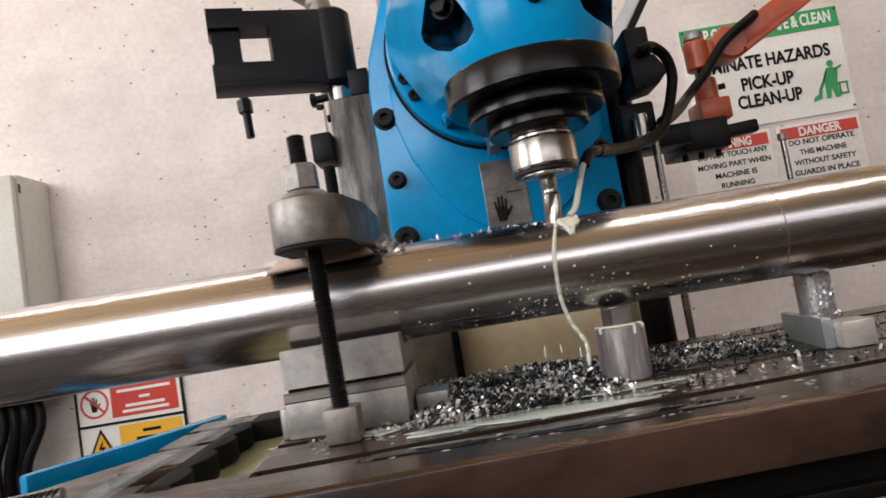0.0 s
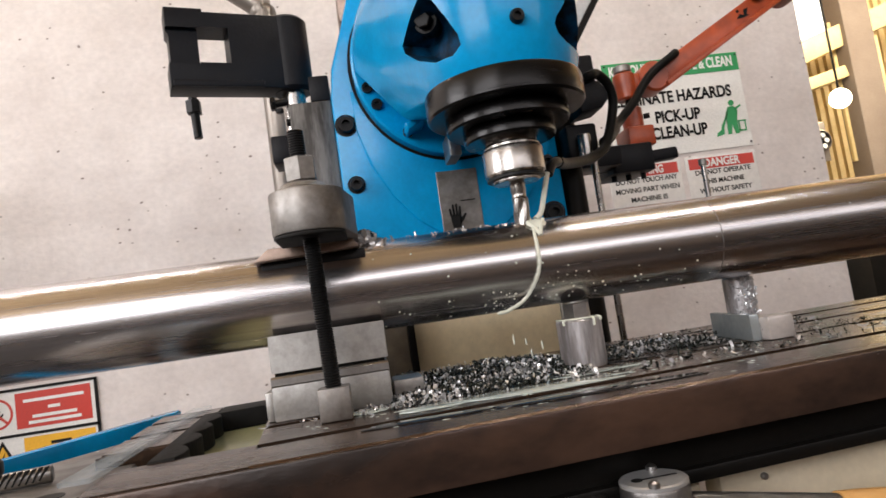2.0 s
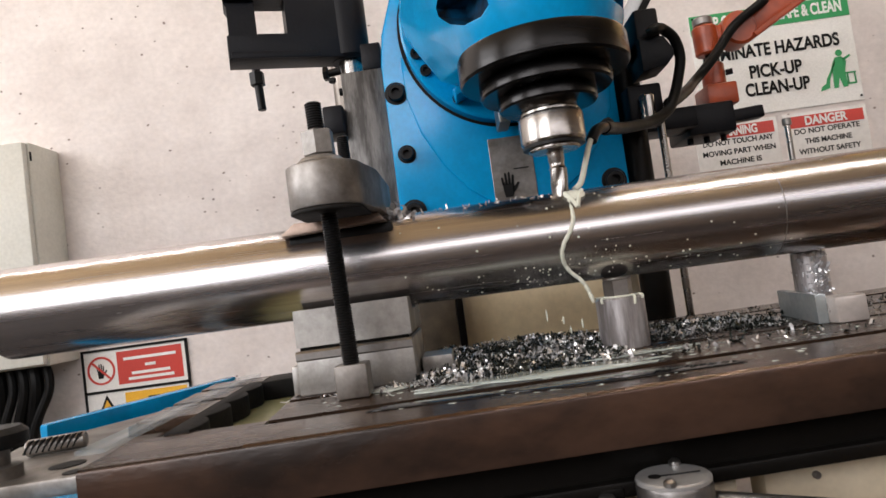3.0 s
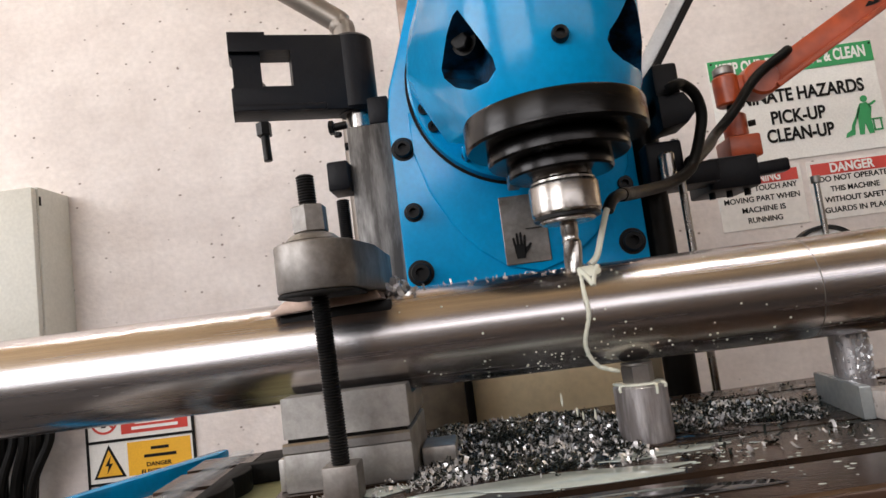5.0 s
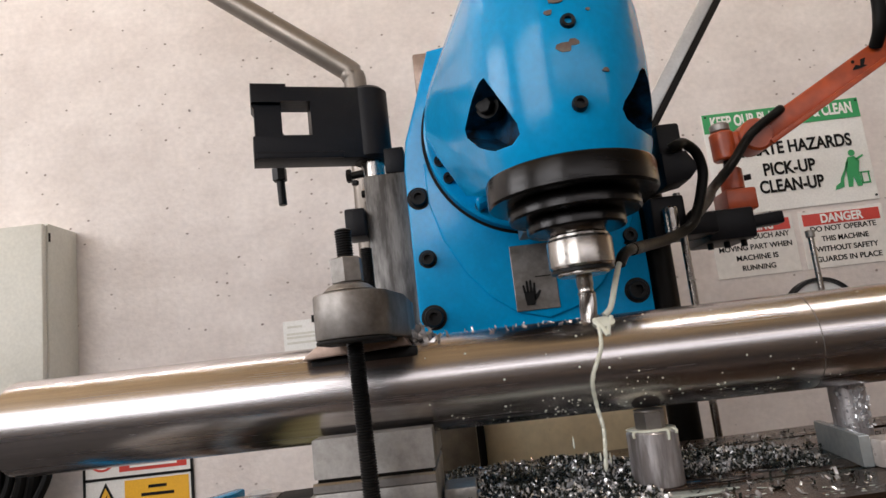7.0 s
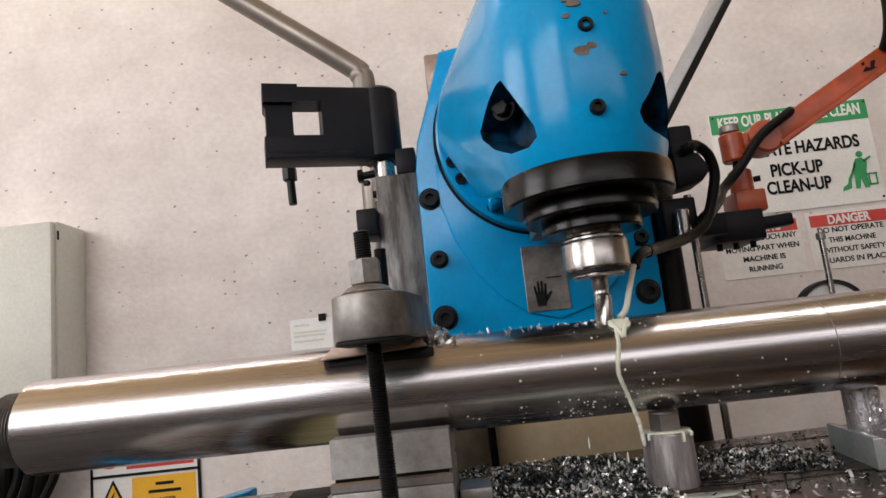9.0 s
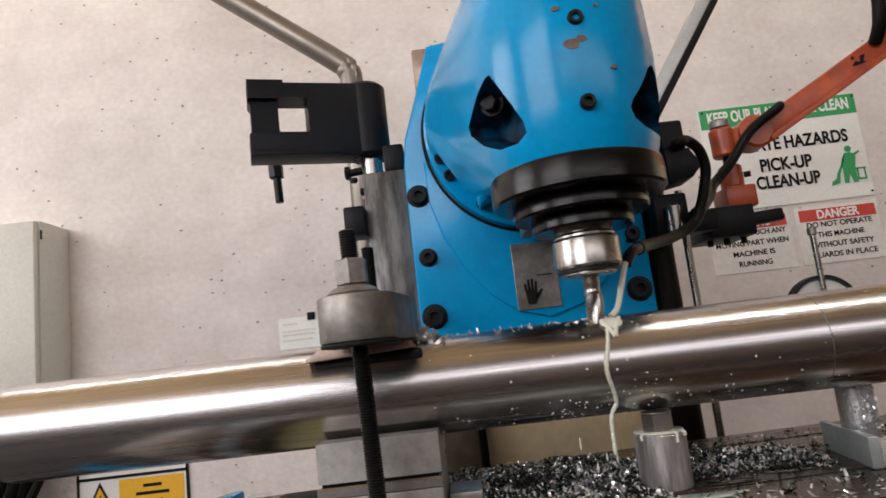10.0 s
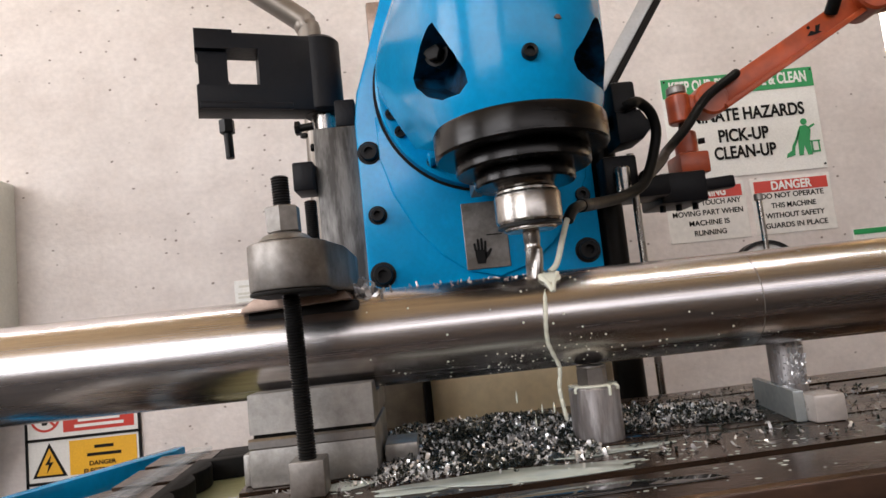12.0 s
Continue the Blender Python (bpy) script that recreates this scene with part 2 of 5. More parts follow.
def frame_to(p0, p1):
    p0, p1 = Vector(p0), Vector(p1)
    return Matrix.Translation(p0) @ (p1 - p0).to_track_quat("Z", "Y").to_matrix().to_4x4()


def lathe(profile, seg=48, bm=None, m=None):
    """Turns (radius, height) pairs round z; closes the ends."""
    own = bmesh.new()
    rings = []
    for r, z in profile:
        if r < 1e-6:
            rings.append([own.verts.new((0, 0, z))])
        else:
            rings.append([own.verts.new((r * math.cos(2 * math.pi * k / seg), r * math.sin(2 * math.pi * k / seg), z)) for k in range(seg)])
    for a, b in zip(rings, rings[1:]):
        for k in range(seg):
            q = [a[k % len(a)], a[(k + 1) % len(a)], b[(k + 1) % len(b)], b[k % len(b)]]
            q = list(dict.fromkeys(q))
            if len(q) > 2:
                own.faces.new(q)
    for ring in (rings[0], rings[-1]):
        if len(ring) > 2:
            own.faces.new(ring)
    return joined(bm, own, m)


def rod(p0, p1, r, seg=24, bevel=0.0, bm=None, r2=None):
    n = (Vector(p1) - Vector(p0)).length
    r2 = r if r2 is None else r2
    prof = [(r - bevel, 0), (r, bevel), (r2, n - bevel), (r2 - bevel, n)] if bevel else [(r, 0), (r2, n)]
    return lathe(prof, seg, bm, frame_to(p0, p1))


def hexagon(p0, p1, across, bm=None, chamfer=0.0015):
    n = (Vector(p1) - Vector(p0)).length
    r = across / math.sqrt(3)
    return lathe([(r - chamfer, 0), (r, chamfer * 0.7), (r, n - chamfer * 0.7), (r - chamfer, n)], 6, bm, frame_to(p0, p1))


def thread(p0, p1, r, pitch=0.0022, seg=22, bm=None):
    n = (Vector(p1) - Vector(p0)).length
    turns = int(n / pitch)
    prof = [(r * 0.8, 0)]
    for k in range(turns):
        z = k * pitch
        prof += [(r * 0.86, z + 0.02 * pitch), (r, z + 0.45 * pitch), (r, z + 0.6 * pitch), (r * 0.86, z + 0.98 * pitch)]
    prof.append((r * 0.75, n))
    return lathe(prof, seg, bm, frame_to(p0, p1))


def spline(points, steps=8):
    pts = [Vector(p) for p in points]
    out = []
    for i in range(len(pts) - 1):
        p0, p1, p2, p3 = pts[max(i - 1, 0)], pts[i], pts[i + 1], pts[min(i + 2, len(pts) - 1)]
        for k in range(steps):
            t = k / steps
            out.append(0.5 * (2 * p1 + (p2 - p0) * t + (2 * p0 - 5 * p1 + 4 * p2 - p3) * t * t + (3 * p1 - p0 - 3 * p2 + p3) * t ** 3))
    return out + [pts[-1]]


def tube(points, r, seg=14, steps=8, bm=None, smooth=True, radii=None):
    pts = spline(points, steps) if smooth else [Vector(p) for p in points]
    own = bmesh.new()
    rings = []
    side = None
    for i, p in enumerate(pts):
        d = (pts[min(i + 1, len(pts) - 1)] - pts[max(i - 1, 0)]).normalized()
        if side is None:
            side = d.orthogonal().normalized()
        side = (side - d * side.dot(d)).normalized()
        up = d.cross(side)
        rr = r if radii is None else radii(i / (len(pts) - 1))
        rings.append([own.verts.new(p + rr * (math.cos(a) * side + math.sin(a) * up)) for a in (2 * math.pi * k / seg for k in range(seg))])
    for a, b in zip(rings, rings[1:]):
        for k in range(seg):
            own.faces.new((a[k], a[(k + 1) % seg], b[(k + 1) % seg], b[k]))
    own.faces.new(rings[0])
    own.faces.new(rings[-1])
    return joined(bm, own)


def slab(outline, y0, y1, bevel=0.0, bm=None, m=None, axis="y"):
    """Extrudes an outline: (x, z) pairs along y, or (x, y) pairs along z."""
    own = bmesh.new()
    put = (lambda a, b, c: (a, c, b)) if axis == "y" else ((lambda a, b, c: (a, b, c)) if axis == "z" else (lambda a, b, c: (c, a, b)))
    lo = [own.verts.new(put(a, b, y0)) for a, b in outline]
    hi = [own.verts.new(put(a, b, y1)) for a, b in outline]
    n = len(outline)
    own.faces.new(lo)
    own.faces.new(hi[::-1])
    for k in range(n):
        own.faces.new((lo[k], lo[(k + 1) % n], hi[(k + 1) % n], hi[k]))
    bmesh.ops.recalc_face_normals(own, faces=own.faces)
    if bevel:
        rim = [e for e in own.edges if len({round((v.co.y if axis == "y" else v.co.z if axis == "z" else v.co.x), 6) for v in e.verts}) == 1]
        bmesh.ops.bevel(own, geom=rim, offset=bevel, segments=2, affect="EDGES", profile=0.5)
    return joined(bm, own, m)


def arc(cx, cz, r, a0, a1, n=16):
    return [(cx + r * math.cos(radians(a0 + (a1 - a0) * k / n)), cz + r * math.sin(radians(a0 + (a1 - a0) * k / n))) for k in range(n + 1)]


def carve(ob, cutters, inside=None):
    """Cuts meshes out of ob for good."""
    made = []
    for bm in cutters:
        c = new("cutter", mesh_of("cutter", bm, inside or ob.data.materials[0]))
        made.append(c)
        mod = ob.modifiers.new("cut", "BOOLEAN")
        mod.operation, mod.object, mod.solver = "DIFFERENCE", c, "EXACT"
        mod.material_mode = "TRANSFER"
    dg = bpy.context.evaluated_depsgraph_get()
    dg.update()
    me = bpy.data.meshes.new_from_object(ob.evaluated_get(dg))
    ob.modifiers.clear()
    me.set_sharp_from_angle(angle=radians(25))
    ob.data = me
    for c in made:
        bpy.data.objects.remove(c)
    return ob


def lettering(name, text, size, x, y, z, material, parent, align="CENTER", width=None):
    """Raised print on a board that faces the room's front (-y)."""
    cu = bpy.data.curves.new("print", "FONT")
    cu.body, cu.size, cu.extrude, cu.align_x, cu.align_y, cu.offset = text, size, 0.0004, align, "CENTER", size * (0.03 if size > 0.03 else 0.018)
    tmp = new("print", cu)
    dg = bpy.context.evaluated_depsgraph_get()
    dg.update()
    me = bpy.data.meshes.new_from_object(tmp.evaluated_get(dg))
    bpy.data.objects.remove(tmp)
    k = 1.0
    if width:
        xs = [v.co.x for v in me.vertices]
        k = width / (max(xs) - min(xs))
    me.transform(Matrix.Translation((x, y, z)) @ Matrix.Rotation(radians(90), 4, "X") @ Matrix.Diagonal((k, 1, 1, 1)))
    me.materials.clear()
    me.materials.append(material)
    ob = new(name, me)
    ob.parent = parent
    ob.matrix_parent_inverse = inverse_of(parent)
    return ob


def open_palm(x, z, h, y0, y1):
    """Flat warning symbol with five prongs, h high, its foot at (x, z)."""
    k = h / 10.0
    bm = slab([(x - 1.6 * k, z), (x + 1.5 * k, z), (x + 2.1 * k, z + 2.2 * k), (x + 2.3 * k, z + 5.2 * k), (x - 2.2 * k, z + 5.4 * k), (x - 2.0 * k, z + 2.4 * k)], y0, y1)
    for dx, top, lean in ((-1.85, 8.2, -0.35), (-0.65, 9.8, -0.1), (0.6, 10.0, 0.1), (1.8, 8.8, 0.35)):
        slab([(x + (dx - 0.5) * k, z + 5 * k), (x + (dx + 0.5) * k, z + 5 * k), (x + (dx + lean + 0.42) * k, z + (top - 0.4) * k), (x + (dx + lean) * k, z + top * k), (x + (dx + lean - 0.42) * k, z + (top - 0.4) * k)], y0, y1, bm=bm)
    slab([(x + 1.6 * k, z + 1.2 * k), (x + 3.3 * k, z + 3.0 * k), (x + 4.6 * k, z + 5.2 * k), (x + 3.9 * k, z + 5.7 * k), (x + 2.6 * k, z + 4.3 * k), (x + 1.6 * k, z + 4.0 * k)], y0, y1, bm=bm)
    return bm


# ---- the room ----
WY = 1.85          # face of the plaster wall
WEND = 1.364       # where it ends, at the opening to the next bay
single("floor", box(-5, 7, -3.4, 7.5, -0.1, 0.0), CONCRETE, "worn grey concrete workshop floor", "floor", kind="structure")
single("wall_back", box(-5, WEND, WY, WY + 0.2, 0.0, 4.4, 0.004), PLASTER, "off-white pitted plaster wall behind the machine", "wall", kind="structure")
single("wall_right", box(7, 7.2, -3.2, 7.5, 0.0, 4.4), PLASTER, "off-white plaster wall of the next bay", "wall", kind="structure")
bm = box(-5, -4.5, -3.4, -3.2, 0, 4.4)
box(-1.3, -0.8, -3.4, -3.2, 0, 4.4, bm=bm)
box(4.4, 7, -3.4, -3.2, 0, 4.4, bm=bm)
box(-0.8, 4.4, -3.4, -3.2, 0, 2.35, bm=bm)
box(-0.8, 4.4, -3.4, -3.2, 3.25, 4.4, bm=bm)
box(-4.5, -1.3, -3.4, -3.2, 0, 1.8, bm=bm)
box(-4.5, -1.3, -3.4, -3.2, 4.1, 4.4, bm=bm)
single("wall_front", bm, TANWALL, "tan plaster wall with a wide high window", "wall", kind="structure")
bm = box(-5.2, -5, -3.2, -1.2, 0.0, 4.4)
box(-5.2, -5, 1.2, WY + 0.2, 0.0, 4.4, bm=bm)
box(-5.2, -5, -1.2, 1.2, 0.0, 2.2, bm=bm)
box(-5.2, -5, -1.2, 1.2, 4.0, 4.4, bm=bm)
single("wall_left", bm, TANWALL, "tan plaster side wall with a high window", "wall", kind="structure")
single("ceiling", box(-5.2, 7.2, -3.4, 7.7, 4.4, 4.5), ROOF, "brown boarded workshop ceiling", "ceiling", kind="structure")


def tube_lamp(x0, x1, y, z, glass):
    tl = thing("tube_lamp", ((x0 + x1) / 2, y, z), "unseen fluorescent tube lamp hanging above the machine", "lamp", "tube lamps")
    part("tube", rod((x0, y, z), (x1, y, z), 0.008, 14), glass, tl)
    part("tray", box(x0 - 0.05, x1 + 0.05, y - 0.02, y + 0.02, z + 0.03, z + 0.06, 0.004), WHITE, tl)
    for x in (x0, x1):
        part("holder", box(x - 0.03, x + 0.01, y - 0.016, y + 0.016, z - 0.02, z + 0.03, 0.003), WHITE, tl)
    for x in (x0 + 0.1, x1 - 0.1):
        part("hanger", rod((x, y, z + 0.06), (x, y, 4.399), 0.003, 8), DARK, tl)


tube_lamp(0.30, 1.75, 0.42, 3.3, TUBE)
# unseen tube, added to brighten the upper left of the back wall
tube_lamp(-2.15, -0.70, 1.5, 3.4, TUBE_FILL)
bay = single("wall_bay", box(1.0, 7, 6.4, 6.6, 0, 4.4), SHEETING, "yellowed sheeting wall of the next bay", "wall", kind="structure")
for k in range(44):
    x = 2.6 + 0.1 * k
    part("slat", box(x, x + 0.06, 6.34, 6.40, 0.3, 4.3), SHEETING, bay)
beam = thing("portal", (4.9, 5.6, 0), "tan steel portal frame with pale rails in the next bay", "steel frame")
part("post", box(4.75, 5.05, 5.5, 5.75, 0, 4.35, 0.01), TANWALL, beam)
for x0, z0, x1, z1, h in ((3.9, 2.955, 5.9, 3.590, 0.105), (3.9, 2.68, 4.74, 2.868, 0.058)):
    a = math.atan2(z1 - z0, x1 - x0)
    part("rail", box(0, math.hypot(x1 - x0, z1 - z0), -0.08, 0.08, -h, h, 0.01, m=Matrix.Translation((x0, 5.63, z0)) @ Matrix.Rotation(-a, 4, "Y")), SHEETING, beam, "pale sloping steel rail")
for x in (4.72, 5.18, 5.42):
    part("hanger", box(x, x + 0.05, 5.66, 5.70, 2.0, 3.4, 0.004), SHEETING, beam)
bw = tagged(new("window_1"), "bright high window in the next bay", "window", kind="structure")
part("pane", box(4.62, 5.62, 6.305, 6.315, 3.44, 4.2), SKYPANE, bw)
for x0, x1, z0, z1 in ((4.57, 5.67, 3.39, 3.44), (4.57, 5.67, 4.2, 4.25), (4.57, 4.62, 3.44, 4.2), (5.62, 5.67, 3.44, 4.2)):
    part("window_frame", box(x0, x1, 6.29, 6.335, z0, z1, 0.004), SHEETING, bw)
lamp = thing("bay_lamp", (4.132, 5.0, 2.46), "glowing warm lamp hanging in the next bay", "lamp")
part("bulb", lathe([(0.085 * math.sin(radians(15 * k)), -0.085 * math.cos(radians(15 * k))) for k in range(13)], 24, m=Matrix.Translation((4.132, 5.0, 2.46))), BULB, lamp)
part("cord", rod((4.132, 5.0, 2.53), (4.132, 5.0, 4.39), 0.01, 8), RUBBER, lamp)
mc = thing("machine_cabinet", (4.5, 4.6, 0), "dark machine cabinet standing in the next bay", "cabinet")
part("body", box(2.6, 6.4, 4.3, 4.9, 0.0, 1.30, 0.01), DARK, mc)
part("door", box(2.7, 3.5, 4.285, 4.2995, 0.15, 1.20, 0.004), DARK, mc)
part("top", box(2.58, 6.42, 4.28, 4.92, 1.3005, 1.33, 0.004), IRONSIDE, mc)
fan = thing("wall_fan", (3.942, 5.1, 1.95), "small grey fan with white blades in the next bay", "fan")
FM = frame_to((3.942, 5.1, 2.13), (3.942, 4.9, 2.13))
part("panel", box(3.875, 4.02, 5.1, 5.14, 1.95, 2.30, 0.006), PIPE, fan, "grey mounting panel")
part("guard", lathe([(0.084, 0.0), (0.094, 0.008), (0.094, 0.03), (0.084, 0.036), (0.084, 0.0)], 32, m=FM), PIPE, fan)
part("hub", lathe([(0.022, 0.0), (0.022, 0.03), (0.016, 0.036), (0, 0.036)], 20, m=FM), DARK, fan)
for k in range(6):
    part("blade", lathe([(0.021, 0.012), (0.021, 0.020), (0, 0.020)], 14, m=FM @ Matrix.Rotation(radians(60 * k), 4, "Z") @ Matrix.Translation((0.056, 0, 0))), WHITE, fan, "white rounded blade")
part("stem", box(3.93, 3.955, 5.14, 6.34, 2.10, 2.15, 0.003), DARK, fan)

# ---- things on the wall ----
F = WY - 0.004


def board(name, x0, x1, z0, z1, material, label, category="sign", t=0.003):
    th = thing(name, ((x0 + x1) / 2, WY, z0), label, category)
    part("board", box(x0, x1, WY - t - 0.0005, WY - 0.0005, z0, z1, 0.0008, segments=1), material, th)
    return th


def patch(name, parent, x0, x1, z0, z1, material, lift=1, m=None):
    y = F - 0.0008 * lift
    return part(name, box(x0, x1, y - 0.0006, y + 0.0006, z0, z1, m=m), material, parent)


sg = board("safety_sign", 0.679, 1.130, 1.540, 1.843, WHITE, "white plastic safety sign with a green heading band")
patch("band", sg, 0.681, 1.128, 1.784, 1.841, GREEN)
lettering("heading", "KEEP OUR PLANT SAFE & CLEAN", 0.045, 0.905, F - 0.0022, 1.813, PAPER, sg, width=0.405)
lettering("line", "ELIMINATE HAZARDS", 0.05, 0.894, F - 0.0014, 1.719, INK, sg, width=0.384)
lettering("line", "PICK-UP", 0.05, 0.8985, F - 0.0014, 1.658, INK, sg, width=0.147)
lettering("line", "CLEAN-UP", 0.05, 0.8965, F - 0.0014, 1.608, INK, sg, width=0.181)
pic = slab([(1.052, 1.582), (1.064, 1.582), (1.071, 1.612), (1.078, 1.582), (1.091, 1.582), (1.089, 1.625), (1.096, 1.655), (1.084, 1.670), (1.066, 1.668), (1.056, 1.650)], F - 0.0016, F - 0.0002)
slab(arc(1.079, 1.680, 0.0095, 0, 330, 11), F - 0.0016, F - 0.0002, bm=pic)
slab([(1.060, 1.655), (1.067, 1.660), (1.036, 1.612), (1.032, 1.598), (1.018, 1.590), (1.014, 1.578), (1.040, 1.584), (1.043, 1.606)], F - 0.0016, F - 0.0002, bm=pic)
for x0, x1, z0, z1 in ((1.092, 1.096, 1.590, 1.622), (1.112, 1.116, 1.590, 1.622), (1.092, 1.116, 1.588, 1.593), (1.090, 1.118, 1.619, 1.623)):
    box(x0, x1, F - 0.0016, F - 0.0002, z0, z1, bm=pic)
slab([(1.088, 1.655), (1.110, 1.668), (1.108, 1.673), (1.086, 1.663)], F - 0.0016, F - 0.0002, bm=pic)
part("pictogram", pic, GREEN, sg, "plain green pictogram shape")
for x in (0.69, 1.122):
    for z in (1.552, 1.833):
        part("nail", rod((x, F - 0.0002, z), (x, F - 0.003, z), 0.003, 8), DARK, sg)

for name, x0, x1, word, lines, lab in (
        ("warning_notice", 0.648, 0.879, "WARNING", (("DO NOT TOUCH ANY", 0.197), ("MOVING PART WHEN", 0.203), ("MACHINE IS", 0.116), ("RUNNING", 0.092)), "laminated red and white warning notice on the wall"),
        ("danger_notice", 0.896, 1.130, "DANGER", (("DO NOT OPERATE", 0.182), ("THIS MACHINE", 0.130), ("WITHOUT SAFETY", 0.172), ("GUARDS IN PLACE", 0.181)), "laminated red and white danger notice on the wall")):
    nt = board(name, x0, x1, 1.364, 1.526, FILM, lab, "notice", 0.002)
    c = (x0 + x1) / 2
    patch("band", nt, x0 + 0.010, x1 - 0.010, 1.485, 1.518, RED, -1.5)
    lettering("heading", word, 0.034, c, F - 0.0006, 1.501, PAPER, nt, width=0.118)
    for k, (words, wide) in enumerate(lines):
        lettering("line", words, 0.021, c, F + 0.0008, 1.473 - 0.0285 * k, INK, nt, width=wide)

ws = board("electrical_sign", -1.15, -0.855, 0.905, 1.130, WHITE, "framed red and yellow electrical warning sign", t=0.004)
for x0, x1, z0, z1 in ((-1.155, -1.149, 0.79, 1.136), (-0.857, -0.851, 0.79, 1.136), (-1.155, -0.851, 1.129, 1.136), (-1.155, -0.851, 1.012, 1.019), (-1.155, -0.851, 0.899, 0.906), (-1.155, -0.851, 0.784, 0.791)):
    part("edging", box(x0, x1, WY - 0.008, WY - 0.001, z0, z1), INK, ws)
part("board", box(-1.15, -0.855, WY - 0.0045, WY - 0.0006, 0.79, 0.9), WHITE, ws)
patch("panel", ws, -1.055, -0.868, 1.03, 1.122, RED)
patch("panel", ws, -1.041, -0.864, 0.917, 1.006, YELLOW)
patch("panel", ws, -1.052, -0.868, 0.80, 0.885, RED)
for z, w in ((1.100, 0.15), (1.078, 0.03), (1.058, 0.11), (1.043, 0.13)):
    patch("bar", ws, -0.96 - w / 2, -0.96 + w / 2, z - 0.004, z + 0.004, PAPER, 2.6)
for z, w in ((0.985, 0.05), (0.965, 0.09)):
    patch("bar", ws, -0.95 - w / 2, -0.95 + w / 2, z - 0.004, z + 0.004, INK, 2.6)
lettering("line", "DANGER", 0.016, -0.955, F - 0.0025, 0.942, INK, ws, width=0.07)
lettering("line", "ELECTRICITY", 0.016, -0.955, F - 0.0025, 0.923, INK, ws, width=0.1)
ring = lathe([(0.034, -0.0006), (0.040, -0.0006), (0.040, 0.0006), (0.034, 0.0006), (0.034, -0.0006)], 40, m=frame_to((-1.102, F - 0.001, 1.075), (-1.102, F - 0.01, 1.075)))
box(-0.036, 0.036, -0.003, 0.003, -0.0005, 0.0008, bm=ring, m=frame_to((-1.102, F - 0.0012, 1.075), (-1.102, F - 0.01, 1.075)) @ Matrix.Rotation(radians(-45), 4, "Z"))
part("ring", ring, RED, ws)
blk = open_palm(-1.104, 1.053, 0.042, F - 0.001, F + 0.0002)
part("pictogram", blk, INK, ws, "plain dark pictogram shape")
part("triangle", slab([(-1.139, 0.917), (-1.048, 0.917), (-1.0935, 1.006)], F - 0.0015, F), INK, ws)
part("triangle", slab([(-1.128, 0.923), (-1.059, 0.923), (-1.0935, 0.992)], F - 0.0025, F - 0.001), YELLOW, ws)
part("flash", slab([(-1.088, 0.976), (-1.105, 0.950), (-1.095, 0.950), (-1.101, 0.928), (-1.083, 0.956), (-1.093, 0.956)], F - 0.0035, F - 0.002), INK, ws)

nt = board("wall_note", -0.578, -0.458, 1.300, 1.387, PAPER, "small white paper note with grey print", "note", 0.0015)
for z, x0, x1 in ((1.370, -0.566, -0.524), (1.350, -0.569, -0.474), (1.340, -0.569, -0.479), (1.325, -0.569, -0.484)):
    part("bar", box(x0, x1, WY - 0.0028, WY - 0.0015, z - 0.003, z + 0.003), CABINET, nt)
part("clip", box(-0.495, -0.475, WY - 0.008, WY - 0.0005, 1.377, 1.397, 0.001), INK, nt)

gs = board("green_sign", 1.169, 1.34, 1.24, 1.356, WHITE, "white sign with a green heading", "sign")
patch("band", gs, 1.171, 1.338, 1.339, 1.354, GREEN)
patch("panel", gs, 1.2, 1.27, 1.26, 1.32, GREEN)

cab = thing("wall_cabinet", (-1.4, WY, 1.115), "pale grey sheet-metal electrical cabinet on the wall", "cabinet")
part("body", box(-1.75, -1.161, 1.715, WY - 0.001, 1.115, 1.717, 0.006), CABINET, cab)
part("door", box(-1.745, -1.165, 1.694, 1.714, 1.120, 1.713, 0.005), CABINET, cab)
part("gasket", box(-1.742, -1.168, 1.7125, 1.7165, 1.123, 1.710), INK, cab)
part("hinge", rod((-1.166, 1.722, 1.665), (-1.166, 1.722, 1.69), 0.006, 10), INK, cab)
part("latch", rod((-1.69, 1.694, 1.4), (-1.69, 1.682, 1.4), 0.016, 20, 0.002), BLACK, cab)
for k in range(13):
    x = -1.60 + 0.033 * k
    pts = [(x, 1.76, 1.116), (x + 0.01, 1.75, 1.05), (x + 0.03 - 0.006 * k, 1.74 + 0.02 * (k % 3), 0.9), (x + 0.06 - 0.008 * k, 1.78, 0.6), (x + 0.02, 1.8, 0.0)]
    single("cable", tube(pts, 0.012 + 0.003 * (k % 3), 10, 6), RUBBER, "thick black cable hanging below the cabinet", "cable", "cabinet cables")

single("conduit_pipe", tube([(-0.86, 1.5, 2.410), (-0.5575, 1.5, 2.168), (-0.302, 1.5, 1.966), (-0.272, 1.5, 1.933), (-0.264, 1.5, 1.88), (-0.266, 1.5, 1.5), (-0.266, 1.5, 0.0)], 0.027, 20, 8), PIPE, "bent grey steel conduit pipe", "pipe")
# ---- milling machine ----
SX, SY = 0.0485, 0.650       # spindle axis
CX, CZ = 0.05, 1.55          # swivel centre
mill = thing("milling_machine", (0.05, 1.2, 0), "blue milling machine with a swivelling vertical head", "milling machine")
part("column", box(-0.10, 0.22, 1.02, 1.45, 1.17, 1.69, 0.012), BLUE, mill, "blue cast column")
part("column_base", box(-0.095, 0.215, 1.025, 1.45, 0.0, 1.1695, 0.012), BEIGE, mill, "beige lower column")
